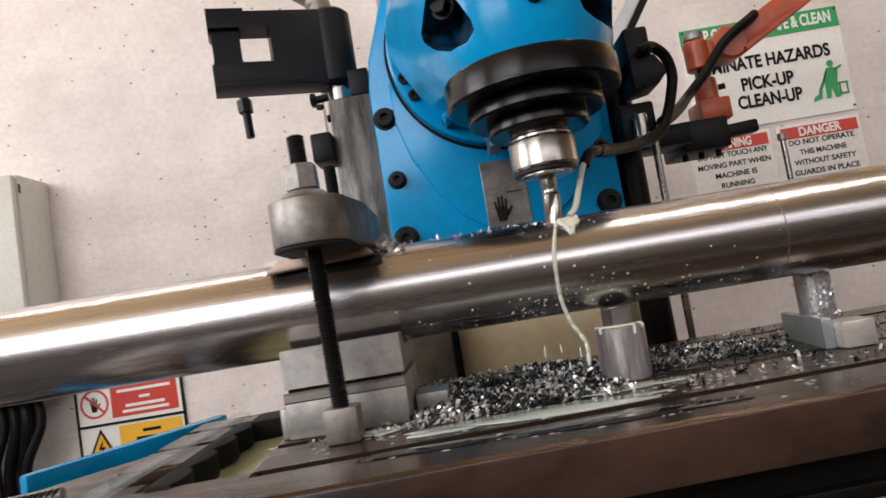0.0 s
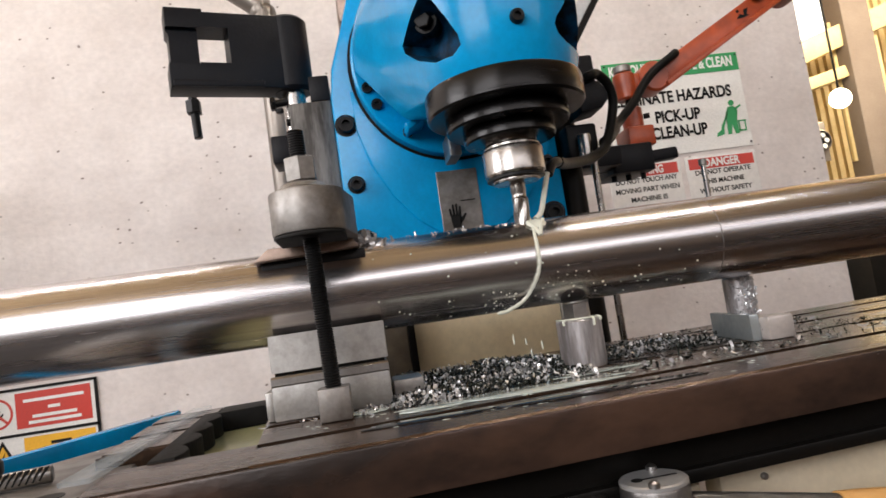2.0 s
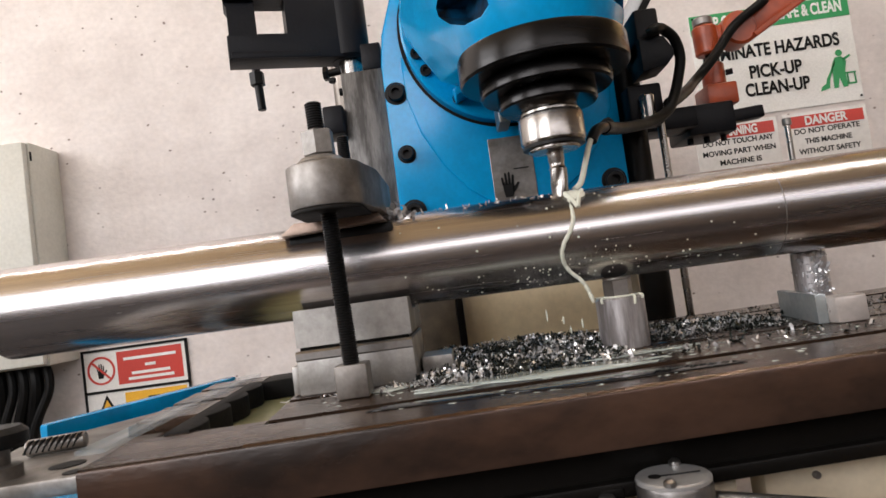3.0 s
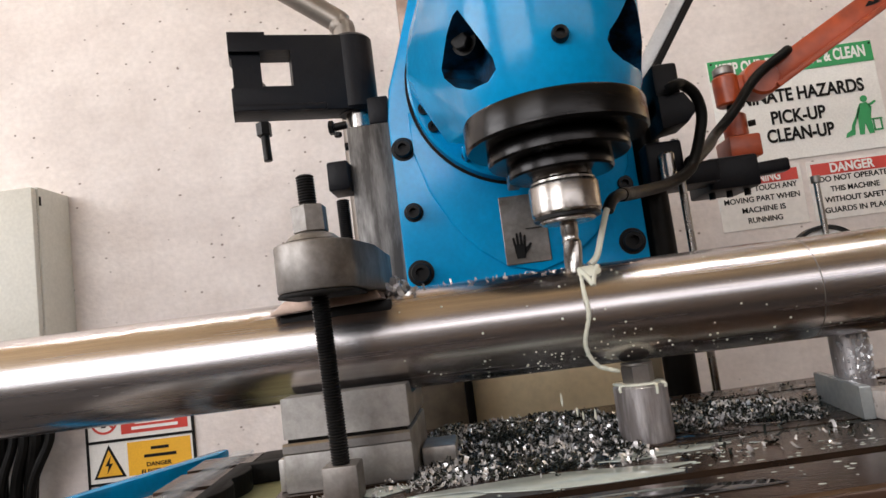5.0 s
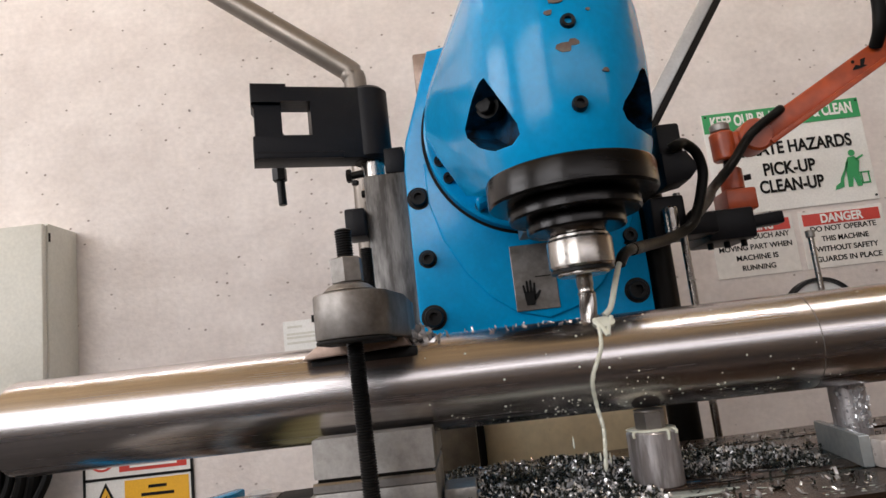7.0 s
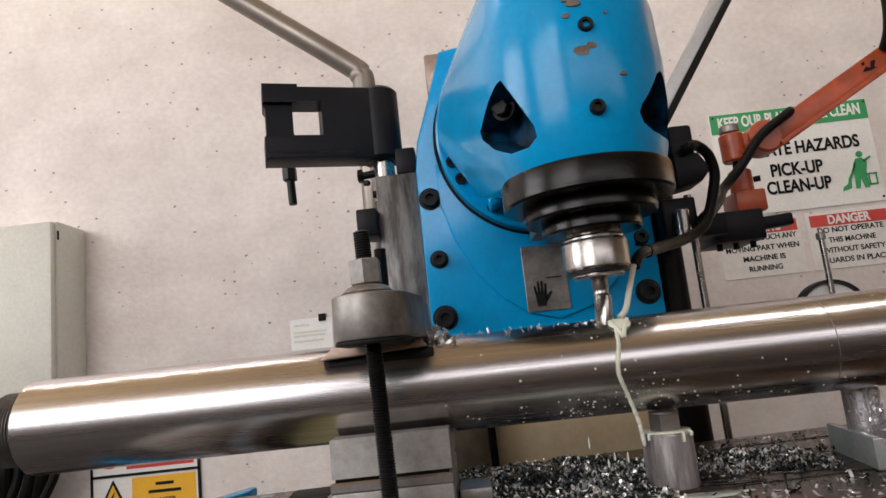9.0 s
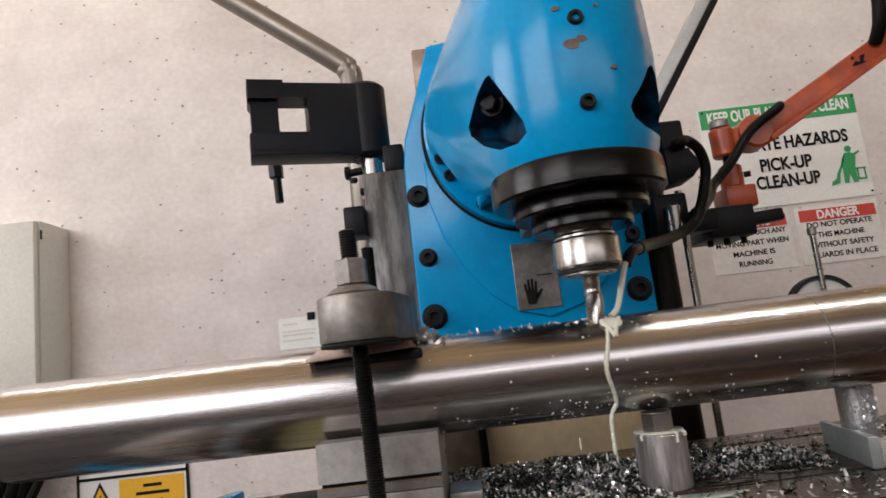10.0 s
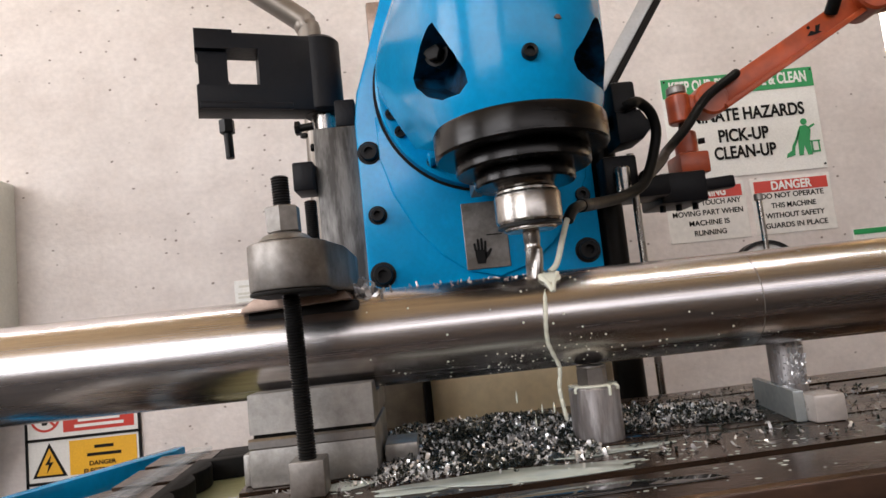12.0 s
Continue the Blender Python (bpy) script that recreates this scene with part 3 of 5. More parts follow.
part("column_cap", box(-0.105, -0.02, 1.0, 1.12, 1.655, 1.722, 0.004), BRASS, mill, "brown worn block on the column")
part("slide", box(-0.200, -0.1345, 0.986, 1.05, 0.7, 1.525, 0.003), SCRAPED, mill, "scraped grey steel slideway")
part("slide_head", box(-0.1655, -0.1345, 0.99, 1.06, 1.5255, 1.567, 0.003), BLACKCAST, mill)
part("stop_block", box(-0.231, -0.2002, 0.965, 1.02, 1.428, 1.471, 0.003), BLACKCAST, mill, "black stop block")
part("clamp_screw", joined(hexagon((-0.2195, 1.0, 1.5315), (-0.2275, 1.0, 1.5315), 0.019), rod((-0.2, 1.0, 1.5335), (-0.22, 1.0, 1.5315), 0.006, 14)), BLACK, mill, "black clamp screw")
part("clamp_screw", hexagon((-0.2145, 0.997, 1.515), (-0.2145, 0.997, 1.5225), 0.010), BLACK, mill)
part("side_screw", rod((-0.1995, 1.0, 1.5), (-0.2065, 1.0, 1.5), 0.006, 12, 0.001), BLACK, mill)
plate_line = [(-0.134, 1.19), (-0.134, 1.515), (-0.128, 1.56), (-0.109, 1.614), (-0.081, 1.70), (0.05, 1.72), (0.181, 1.70), (0.196, 1.614), (0.2, 1.515), (0.2, 1.19)]
plate = part("face_plate", slab(plate_line, 0.950, 1.0195, 0.005), BLUE, mill)
pad = [(-0.104, 1.52), (-0.103, 1.46), (-0.088, 1.405), (-0.062, 1.355), (-0.03, 1.315), (0.005, 1.288), (0.05, 1.275), (0.095, 1.288), (0.13, 1.315), (0.162, 1.355), (0.188, 1.405), (0.192, 1.46), (0.192, 1.52)]
part("raised_pad", slab(pad, 0.943, 0.951, 0.004), BLUE, plate)
part("groove", lathe([(0.149, 0), (0.1535, 0), (0.1535, 0.0016), (0.149, 0.0016), (0.149, 0)], 72, m=frame_to((CX, 0.9435, CZ), (CX, 0.9, CZ))), DARK, plate)
part("swivel_flange", lathe([(0.1485, 0), (0.1485, 0.022), (0.1455, 0.025), (0.0, 0.025)], 72, m=frame_to((CX, 0.944, CZ), (CX, 0.9, CZ))), BLUE, plate)
for x, z, r in ((-0.117, 1.470, 0.0125), (-0.113, 1.379, 0.010), (-0.113, 1.294, 0.0135), (0.178, 1.300, 0.0135), (0.178, 1.379, 0.010), (0.178, 1.47, 0.0125)):
    sock = lathe([(0, -0.004), (r * 1.35, -0.004), (r * 1.35, 0.0008), (r, 0.001), (r, 0.009), (r * 0.9, 0.011), (r * 0.5, 0.011), (r * 0.5, 0.004), (0, 0.004)], 24, m=frame_to((x, 0.950, z), (x, 0.8, z)))
    part("socket_bolt", sock, BLACK, plate)
for a in (196, 208, 234, 318, 335):
    p = (CX + 0.135 * math.cos(radians(a)), 0.9185, CZ + 0.135 * math.sin(radians(a)))
    part("flange_bolt", lathe([(0.008, 0), (0.008, 0.006), (0.004, 0.006), (0.004, 0.002), (0, 0.002)], 16, m=frame_to(p, (p[0], 0.8, p[2]))), BLACK, plate)
part("stop_lug", box(-0.014, 0.014, -0.03, 0.018, -0.0055, 0.0055, 0.002, m=Matrix.Translation((-0.022, 0.90, 1.442)) @ Matrix.Rotation(radians(-22), 4, "Y")), BLUE, plate)
part("stop_pin", box(0.018, 0.034, 0.86, 0.918, 1.385, 1.42, 0.002), STEEL, plate)
np_ = part("name_plate", box(0.0045, 0.066, 0.9405, 0.9428, 1.288, 1.382, 0.0008, segments=1), DULL, plate, "engraved steel name plate")
part("symbol", open_palm(0.0255, 1.2955, 0.036, 0.9392, 0.9404), INK, np_, "plain black symbol")
part("print_line", box(0.036, 0.058, 0.9394, 0.9404, 1.334, 1.3355), INK, np_)
for x in (0.009, 0.0615):
    part("rivet", lathe([(0.0018, 0), (0.0014, 0.001), (0, 0.0013)], 10, m=frame_to((x, 0.9405, 1.376), (x, 0.9, 1.376))), DULL, np_)

# head: a bell round the spindle blended back into the swivel flange
own = bmesh.new()
for r, z in ((0.0785, 1.3985), (0.083, 1.413), (0.0885, 1.45), (0.0905, 1.50), (0.0885, 1.55), (0.080, 1.60), (0.066, 1.64), (0.045, 1.672), (0.02, 1.686)):
    for k in range(56):
        a = 2 * math.pi * k / 56
        own.verts.new((SX + r * math.cos(a), SY + r * math.sin(a), z))
for k in range(60):
    a = radians(-4 + 188 * k / 59)
    for rr, y in ((0.144, 0.9185), (0.144, 0.875), (0.139, 0.845)):
        own.verts.new((CX + rr * math.cos(a), y, CZ + rr * math.sin(a)))
for s in (-1, 1):
    own.verts.new((CX + s * 0.102, 0.76, 1.419))
    own.verts.new((CX + s * 0.070, 0.9185, 1.455))
hull = bmesh.ops.convex_hull(own, input=own.verts)
bmesh.ops.delete(own, geom=[g for g in hull["geom_interior"] if isinstance(g, bmesh.types.BMVert)], context="VERTS")
head = part("head", own, BLUE, mill, "glossy blue bell-shaped head casting", smooth=28)


def pocket(outline, at, az, deep):
    """Rounded triangular cutter, square to the casting's flank at this azimuth."""
    return slab(outline, -deep, 0.12, 0.004, m=Matrix.Translation(at) @ Matrix.Rotation(radians(az - 90), 4, "Z"))


FLANK = [(-0.0135, 0.0372), (-0.0233, 0.0205), (-0.0342, -0.0005), (-0.0402, -0.0180), (-0.0400, -0.0285), (-0.0300, -0.0352), (-0.0077, -0.0335), (0.0258, -0.0180), (0.0590, 0.0040), (0.0605, 0.0140), (0.0327, 0.0240), (0.0077, 0.0315), (-0.006, 0.0368)]
SIDE = [(-0.0396, -0.010), (-0.0384, -0.018), (-0.0312, -0.024), (-0.0168, -0.0275), (0.0048, -0.0284), (0.024, -0.0258), (0.036, -0.0198), (0.0408, -0.011), (0.0384, -0.003), (0.012, 0.030), (0.0048, 0.035), (-0.0024, 0.036), (-0.0096, 0.031)]
# the inside colour carries the pockets' shade as well as grime
carve(head, [pocket(FLANK, (-0.0258, 0.6158, 1.4541), 202.5, 0.036), pocket(SIDE, (SX + 0.05 * math.cos(radians(327)), SY + 0.05 * math.sin(radians(327)), 1.446), 327, 0.0)], GRIMESHADE)
for p, d in ((V(-0.0225, 0.645, 1.480), V(-0.45, -0.88, -0.12).normalized()), (V(SX + 0.0415, SY - 0.027, 1.458), V(0.84, -0.54, 0))):
    part("pocket_bolt", joined(lathe([(0.0125, -0.02), (0.0125, 0.003), (0.006, 0.003)], 24, m=frame_to(p, p + d)), hexagon(p + d * 0.003, p + d * 0.013, 0.016)), BLACK, head)
for dx, dz, rx in ((-0.004, 1.493, 0.007), (0.004, 1.497, 0.005), (-0.006, 1.540, 0.006), (-0.012, 1.545, 0.005), (0.03, 1.470, 0.003), (-0.014, 1.528, 0.0035), (-0.020, 1.552, 0.004), (0.022, 1.528, 0.002)):
    p = V(SX + dx, SY - math.sqrt(0.0903 ** 2 - dx * dx) + 0.0006, dz)
    part("paint_chip", slab([(rx * math.cos(t) * (1 + 0.25 * math.sin(3 * t + dz * 900)), rx * 0.8 * math.sin(t) * (1 + 0.2 * math.cos(2 * t))) for t in (0.5236 * k for k in range(12))], -0.0008, 0.0008, m=Matrix.Translation(p) @ Matrix.Rotation(math.asin(dx / 0.09), 4, "Z")), RUSTCHIP, head)
for z, r in ((1.440, 0.0885), (1.517, 0.0895)):
    p = V(SX + 0.002, SY - r + 0.003, z)
    part("plug_screw", lathe([(0.0072, -0.004), (0.0072, 0.004), (0.006, 0.007), (0.0035, 0.0065), (0.0035, 0.003), (0, 0.003)], 18, m=frame_to(p, p + V(0, -1, 0.02))), BLACK, head)
# steel covers under the head
part("cover_ring", lathe([(0.079, 1.4015), (0.0825, 1.4), (0.0838, 1.397), (0.0838, 1.375), (0.082, 1.3725), (0.062, 1.372), (0.062, 1.401)], 72, m=Matrix.Translation((SX, SY, 0))), COVER, mill, "dark polished cover ring")
part("step_ring", lathe([(0.05, 1.373), (0.064, 1.3728), (0.0652, 1.371), (0.0652, 1.359), (0.0635, 1.357), (0.045, 1.3565)], 64, m=Matrix.Translation((SX, SY, 0))), COVER, mill)
part("lower_ring", lathe([(0.03, 1.3575), (0.0475, 1.357), (0.0485, 1.355), (0.0485, 1.345), (0.047, 1.343), (0.03, 1.3425)], 56, m=Matrix.Translation((SX, SY, 0))), COVER, mill)
# turning spindle, built round its own axis
spindle = new("spindle_nose", mesh_of("spindle_nose", lathe([(0.02, 0.062), (0.0295, 0.062), (0.0295, 0.036), (0.0275, 0.034), (0.0275, 0.030), (0.0295, 0.028), (0.0295, 0.026), (0.02, 0.026)], 48), CHROME))
spindle.parent = mill
spindle.matrix_parent_inverse = Matrix.Translation(-mill.location)
tagged(spindle, "bright turning spindle nose")


def sub(name, bm, material, label=""):
    ob = new(name, mesh_of(name, bm, material))
    ob.parent = spindle
    return tagged(ob, label)


nutp = lathe([(0.012, 0.0255), (0.0305, 0.0255), (0.0318, 0.023), (0.0318, -0.001), (0.0295, -0.004), (0.0255, -0.0045), (0.0255, -0.009), (0.0235, -0.0105), (0.010, -0.0105)], 48)
sub("collet_nut", nutp, CHROME, "polished collet nut")
sub("nut_shadow_ring", lathe([(0.0262, -0.0038), (0.0305, -0.0042), (0.0305, -0.0068), (0.0262, -0.0072)], 48), BLACK)
mill_cut = lathe([(0.008, -0.0105), (0.008, -0.020), (0.0074, -0.022), (0.0074, -0.026), (0.0086, -0.028)], 24)
own = bmesh.new()
rings = []
for i in range(15):
    z = -0.028 - 0.0026 * i
    ring = []
    for k in range(32):
        a = 2 * math.pi * k / 32
        r = 0.0064 + 0.0024 * abs(math.cos(1.5 * (a + i * 0.16))) ** 0.7
        ring.append(own.verts.new((r * math.cos(a), r * math.sin(a), z)))
    rings.append(ring)
for a, b in zip(rings, rings[1:]):
    for k in range(32):
        own.faces.new((a[k], a[(k + 1) % 32], b[(k + 1) % 32], b[k]))
own.faces.new(rings[-1])
own.faces.new(rings[0])
sub("end_mill", joined(mill_cut, own), CHROME, "fluted steel end mill")
SPZ = 1.3095

# dark guide column and fittings beside the head
part("guide_column", rod((0.2235, 0.985, 0.75), (0.2235, 0.985, 1.47), 0.0222, 32, 0.002), DARK, mill, "dark oily round guide column")
part("chrome_rod", rod((0.268, 0.985, 1.0), (0.268, 0.985, 1.44), 0.0055, 16), CHROME, mill, "thin polished rod")
bar0, bar1 = V(0.170, 1.25, 1.420), V(0.636, 1.25, 2.10)
part("slanted_bar", box(-0.0125, 0.0125, -0.006, 0.006, 0, (bar1 - bar0).length, 0.002, m=frame_to(bar0, bar1) @ Matrix.Rotation(radians(90), 4, "Z")), GREYBAR, mill, "slanted flat grey steel bar")
edge = V(bar1.z - bar0.z, 0, bar0.x - bar1.x).normalized() * 0.0195
part("slanted_edge", box(-0.0068, 0.0068, -0.016, 0.006, 0, (bar1 - bar0).length, 0.002, m=frame_to(bar0 + edge, bar1 + edge) @ Matrix.Rotation(radians(90), 4, "Z")), DARK, mill, "dark side of the slanted bar")
part("motor_box", box(0.220, 0.2535, 0.885, 0.95, 1.45, 1.519, 0.005), BLACKCAST, mill, "black box beside the head")
part("box_foot", slab([(0.220, 1.430), (0.254, 1.436), (0.265, 1.448), (0.265, 1.457), (0.254, 1.476), (0.220, 1.476)], 0.878, 0.935, 0.003), BLACKCAST, mill)

cv = thing("coolant_valve", (0.24, 0.95, 1.36), "black coolant valve block with hose and nozzle", "coolant valve")
part("block", box(0.204, 0.252, 0.912, 0.951, 1.366, 1.423, 0.004), BLACKCAST, cv)
part("fitting", lathe([(0.010, 0), (0.010, 0.034), (0.0085, 0.036), (0, 0.036)], 20, m=frame_to((0.2255, 0.902, 1.368), (0.2265, 0.902, 1.42))), CHROME, cv, "chrome fitting")
part("hose", tube([(0.232, 0.875, 1.479), (0.240, 0.872, 1.482), (0.255, 0.885, 1.487), (0.273, 0.895, 1.475), (0.2795, 0.90, 1.450), (0.273, 0.90, 1.423), (0.261, 0.895, 1.395), (0.244, 0.882, 1.373), (0.205, 0.85, 1.355), (0.151, 0.78, 1.339), (0.112, 0.70, 1.326)], 0.0072, 14, 8), RUBBER, cv, "black rubber coolant hose")
part("nozzle", tube([(0.128, 0.728, 1.331), (0.109, 0.694, 1.325), (0.098, 0.681, 1.319), (0.091, 0.675, 1.309)], 0.0058, 14, 6), BLACK, cv)

oa = thing("orange_arm", (0.40, 1.12, 1.37), "orange jointed arm holding the coolant line", "jointed arm")
part("clamp_block", box(0.386, 0.437, 1.09, 1.15, 1.413, 1.450, 0.004), ORANGE, oa)
part("socket", rod((0.412, 1.12, 1.450), (0.412, 1.12, 1.490), 0.019, 24, 0.003), ORANGE, oa)
part("grub_screw", rod((0.429, 1.11, 1.470), (0.439, 1.105, 1.470), 0.005, 10), BLACK, oa)
part("pin", rod((0.412, 1.12, 1.485), (0.416, 1.12, 1.515), 0.010, 16), DARK, oa)
part("joint", rod((0.409, 1.12, 1.506), (0.408, 1.12, 1.556), 0.020, 24, 0.003), ORANGE, oa)
part("joint_cap", rod((0.408, 1.12, 1.556), (0.408, 1.12, 1.572), 0.0165, 20, 0.003), DULL, oa)
part("knuckle", rod((0.462, 1.10, 1.542), (0.462, 1.145, 1.542), 0.029, 28, 0.004), ORANGE, oa)
part("link", box(0, 0.045, -0.012, 0.012, -0.016, 0.016, 0.003, m=Matrix.Translation((0.425, 1.122, 1.538))), ORANGE, oa)
L0, L1 = V(0.478, 1.115, 1.541), V(0.765, 1.115, 1.700)
ang = math.atan2(L1.z - L0.z, L1.x - L0.x)
am = Matrix.Translation(L0) @ Matrix.Rotation(-ang, 4, "Y")
part("arm", box(-0.01, 0.325, -0.013, 0.013, -0.021, 0.021, 0.003, m=am), ORANGE, oa)
part("arm_rib", box(-0.005, 0.318, -0.020, -0.0132, -0.021, -0.012, 0.001, m=am), ORANGE, oa)
part("arm_mark", slab([(0.19, 0.002), (0.20, 0.006), (0.206, 0.0), (0.213, 0.009), (0.222, 0.007), (0.212, -0.002), (0.216, -0.006), (0.205, -0.004), (0.196, -0.001)], -0.0142, -0.0128, m=am), INK, oa, "small dark mark")
part("arm_hole", rod(am @ V(0.200, -0.0128, 0.013), am @ V(0.200, -0.0140, 0.013), 0.003, 12), INK, oa)
part("elbow", rod((0.765, 1.085, 1.700), (0.765, 1.15, 1.700), 0.034, 28, 0.004), ORANGE, oa)
part("arm", box(0, 0.4, -0.013, 0.013, -0.021, 0.021, 0.003, m=Matrix.Translation((0.765, 1.14, 1.700)) @ Matrix.Rotation(radians(-6), 4, "Y")), ORANGE, oa)
part("line", tube([(0.224, 0.818, 1.364), (0.255, 0.87, 1.382), (0.305, 0.96, 1.414), (0.350, 1.05, 1.446), (0.395, 1.07, 1.486), (0.443, 1.085, 1.538), (0.495, 1.090, 1.572), (0.507, 1.10, 1.580)], 0.0078, 12, 8), RUBBER, oa, "black line along the arm")
part("line", tube([(0.690, 1.10, 1.672), (0.688, 1.075, 1.70), (0.692, 1.07, 1.77), (0.70, 1.09, 1.95), (0.71, 1.12, 2.3), (0.71, 1.12, 4.085)], 0.011, 12, 8), RUBBER, oa, "black line along the arm")
part("base_clamp", box(0.334, 0.412, 1.06, 1.16, 1.362, 1.412, 0.004), BLACKCAST, oa, "black clamp under the arm")
part("lever", box(0.385, 0.474, 1.09, 1.115, 1.380, 1.401, 0.004, m=Matrix.Translation((0.40, 1.1, 1.39)) @ Matrix.Rotation(radians(-3), 4, "Y") @ Matrix.Translation((-0.40, -1.1, -1.39))), BLACKCAST, oa)
part("mount", box(0.22, 0.34, 1.03, 1.10, 1.372, 1.405, 0.003), BLACKCAST, oa)
for x in (0.345, 0.372, 0.40):
    part("drip_screw", rod((x, 1.09, 1.366), (x, 1.09, 1.352), 0.005, 10), BLACK, oa)

# the arm stands behind the column's face, a tenth larger than its drawing above
OA = Matrix.Translation((-0.078, 0.02, 1.237)) @ Matrix.Scale(1.103, 4) @ Matrix.Translation((0.078, -0.02, -1.2275))
for ob in oa.children:
    ob.data.transform(OA)

# arbor support: flat black casting with a square hole and a round end
ab = thing("arbor_support", (-0.25, 1.0, 1.56), "black cast arbor support bracket with a square hole", "arbor support")
bmx = Matrix.Translation((-0.3765, 1.020, 1.584)) @ Matrix.Rotation(radians(18), 4, "Z")
body = slab([(0.0, 0.0), (0.205, 0.0), (0.205, 0.127), (0.058, 0.127), (0.058, 0.132), (0.0, 0.132), (0.0, 0.096), (0.004, 0.090), (0.004, 0.046), (0.0, 0.038)], 0.0, 0.05, 0.002, m=bmx)
casting = part("casting", body, BLACKCAST, ab)
carve(casting, [box(0.048, 0.0955, -0.05, 0.1, 0.041, 0.101, m=bmx), box(-0.02, 0.048, -0.05, 0.010, 0.039, 0.099, m=bmx)])
part("base_lip", box(0.004, 0.145, -0.004, 0.0, 0.0, 0.011, 0.001, m=bmx), BLACKCAST, ab)
part("round_end", rod(bmx @ V(0.198, 0.03, -0.001), bmx @ V(0.198, 0.03, 0.131), 0.036, 40, 0.006), BLACKCAST, ab)
part("rear_lug", box(-0.385, -0.370, 1.075, 1.215, 1.652, 1.690, 0.003), BLACKCAST, ab)
part("adjust_screw", rod((-0.3865, 1.20, 1.66), (-0.3825, 1.20, 1.551), 0.0078, 16, 0.001), BLACK, ab)
part("lock_nut", hexagon((-0.3855, 1.20, 1.623), (-0.385, 1.20, 1.598), 0.024), BLACK, ab)
part("pivot", rod(bmx @ V(0.198, 0.03, -0.07), bmx @ V(0.198, 0.03, 0.0), 0.02, 24), CHROME, ab)
# ---- table ----
TZ = 1.101
tb = thing("machine_table", (0.3, 0.66, 0.95), "oily brown cast-iron T-slot table", "machine table")
Y0, Y1 = 0.452, 0.868
SLOTS = (0.524, 0.615, 0.706, 0.797)
top = [(Y0, 1.0635), (Y0, TZ - 0.003), (Y0 + 0.003, TZ)]
for s in SLOTS:
    top += [(s - 0.008, TZ), (s - 0.008, TZ - 0.018), (s - 0.014, TZ - 0.018), (s - 0.014, TZ - 0.03), (s + 0.014, TZ - 0.03), (s + 0.014, TZ - 0.018), (s + 0.008, TZ - 0.018), (s + 0.008, TZ)]
top += [(Y1 - 0.003, TZ), (Y1, TZ - 0.003), (Y1, 1.0635)]
TE = -0.212
part("slotted_top", slab(top, TE, 1.25, axis="x"), IRON, tb)
part("slotted_end", slab(top[11:], -0.345, -0.277, axis="x"), IRON, tb, "slotted end of the table beyond the trough")
part("front_rail", box(-0.312, TE - 0.00005, Y0, 0.5315, 1.0635, TZ), IRON, tb)
part("back_rail", box(-0.2765, TE - 0.0005, 0.80, Y1, 1.05, TZ, 0.002), LIP, tb)
part("trough", box(-0.2765, TE - 0.0005, 0.532, 0.7995, 1.05, 1.082), YELLOWFLUID, tb, "yellowish coolant lying in the trough")
wavy = [(-0.289, 0.532)] + [(-0.277 + 0.012 * abs(math.sin(math.pi * (0.0062 * k) / 0.066 + 0.4)) ** 0.6, 0.532 + 0.0062 * k) for k in range(41)] + [(-0.222, 0.787), (-0.222, 0.799), (-0.289, 0.799)]
part("trough_lip", slab(wavy, 1.0825, TZ + 0.0022, 0.002, axis="z"), LIP, tb, "black lumpy lip of the trough")
part("front_face", box(-0.312, 1.25, Y0 - 0.004, Y0 - 0.0002, 1.0635, TZ - 0.0012, 0.0012), IRONSIDE, tb, "rust-brown front face of the table")
# the shade below the table is put into these parts' dark colour
part("under_body", box(-0.29, 1.25, 0.485, 0.85, 1.026, 1.0630), DARK, tb, "near-black underside with the table's shade put into its colour")
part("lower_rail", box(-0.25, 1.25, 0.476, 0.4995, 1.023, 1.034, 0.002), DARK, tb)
# the table is swivelled a little against the column
SWIVEL = Matrix.Translation((0.15, 0.452, 0)) @ Matrix.Rotation(radians(5), 4, "Z") @ Matrix.Translation((-0.15, -0.452, 0))
for ob in tb.children:
    ob.data.transform(SWIVEL)
sad = thing("saddle", (0.1, 0.66, 0), "saddle and knee under the table, shade put into the slide's colour", "saddle")
part("saddle_body", box(-0.24, 0.12, 0.50, 0.98, 0.86, 1.0175, 0.006), BEIGE, sad, "cream enamelled saddle")
# dark colour stands for the shade between saddle and table
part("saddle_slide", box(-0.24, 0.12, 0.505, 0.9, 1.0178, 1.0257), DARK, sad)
part("apron", box(0.150, 0.72, 0.53, 0.56, 0.70, 1.0255, 0.004), BEIGE, sad, "cream enamelled apron under the table")
for x, z in ((0.19, 1.000), (0.33, 1.004), (0.30, 0.93)):
    part("apron_bolt", lathe([(0.003, 0), (0.003, 0.003), (0.002, 0.004), (0, 0.004)], 14, m=frame_to((x, 0.5302, z), (x, 0.4, z))), DULL, sad)
part("knee", box(-0.12, 0.24, 0.56, 1.0, 0.0, 0.8595, 0.01), BEIGE, sad, "beige enamelled knee")
part("stop_bolt", lathe([(0.0105, 0), (0.0105, 0.008), (0.0055, 0.008), (0.006, 0.003), (0, 0.003)], 18, m=frame_to((-0.146, 0.4845, 1.040), (-0.146, 0.4, 1.040))), BLACK, tb)
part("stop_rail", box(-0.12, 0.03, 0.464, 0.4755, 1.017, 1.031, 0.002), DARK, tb)

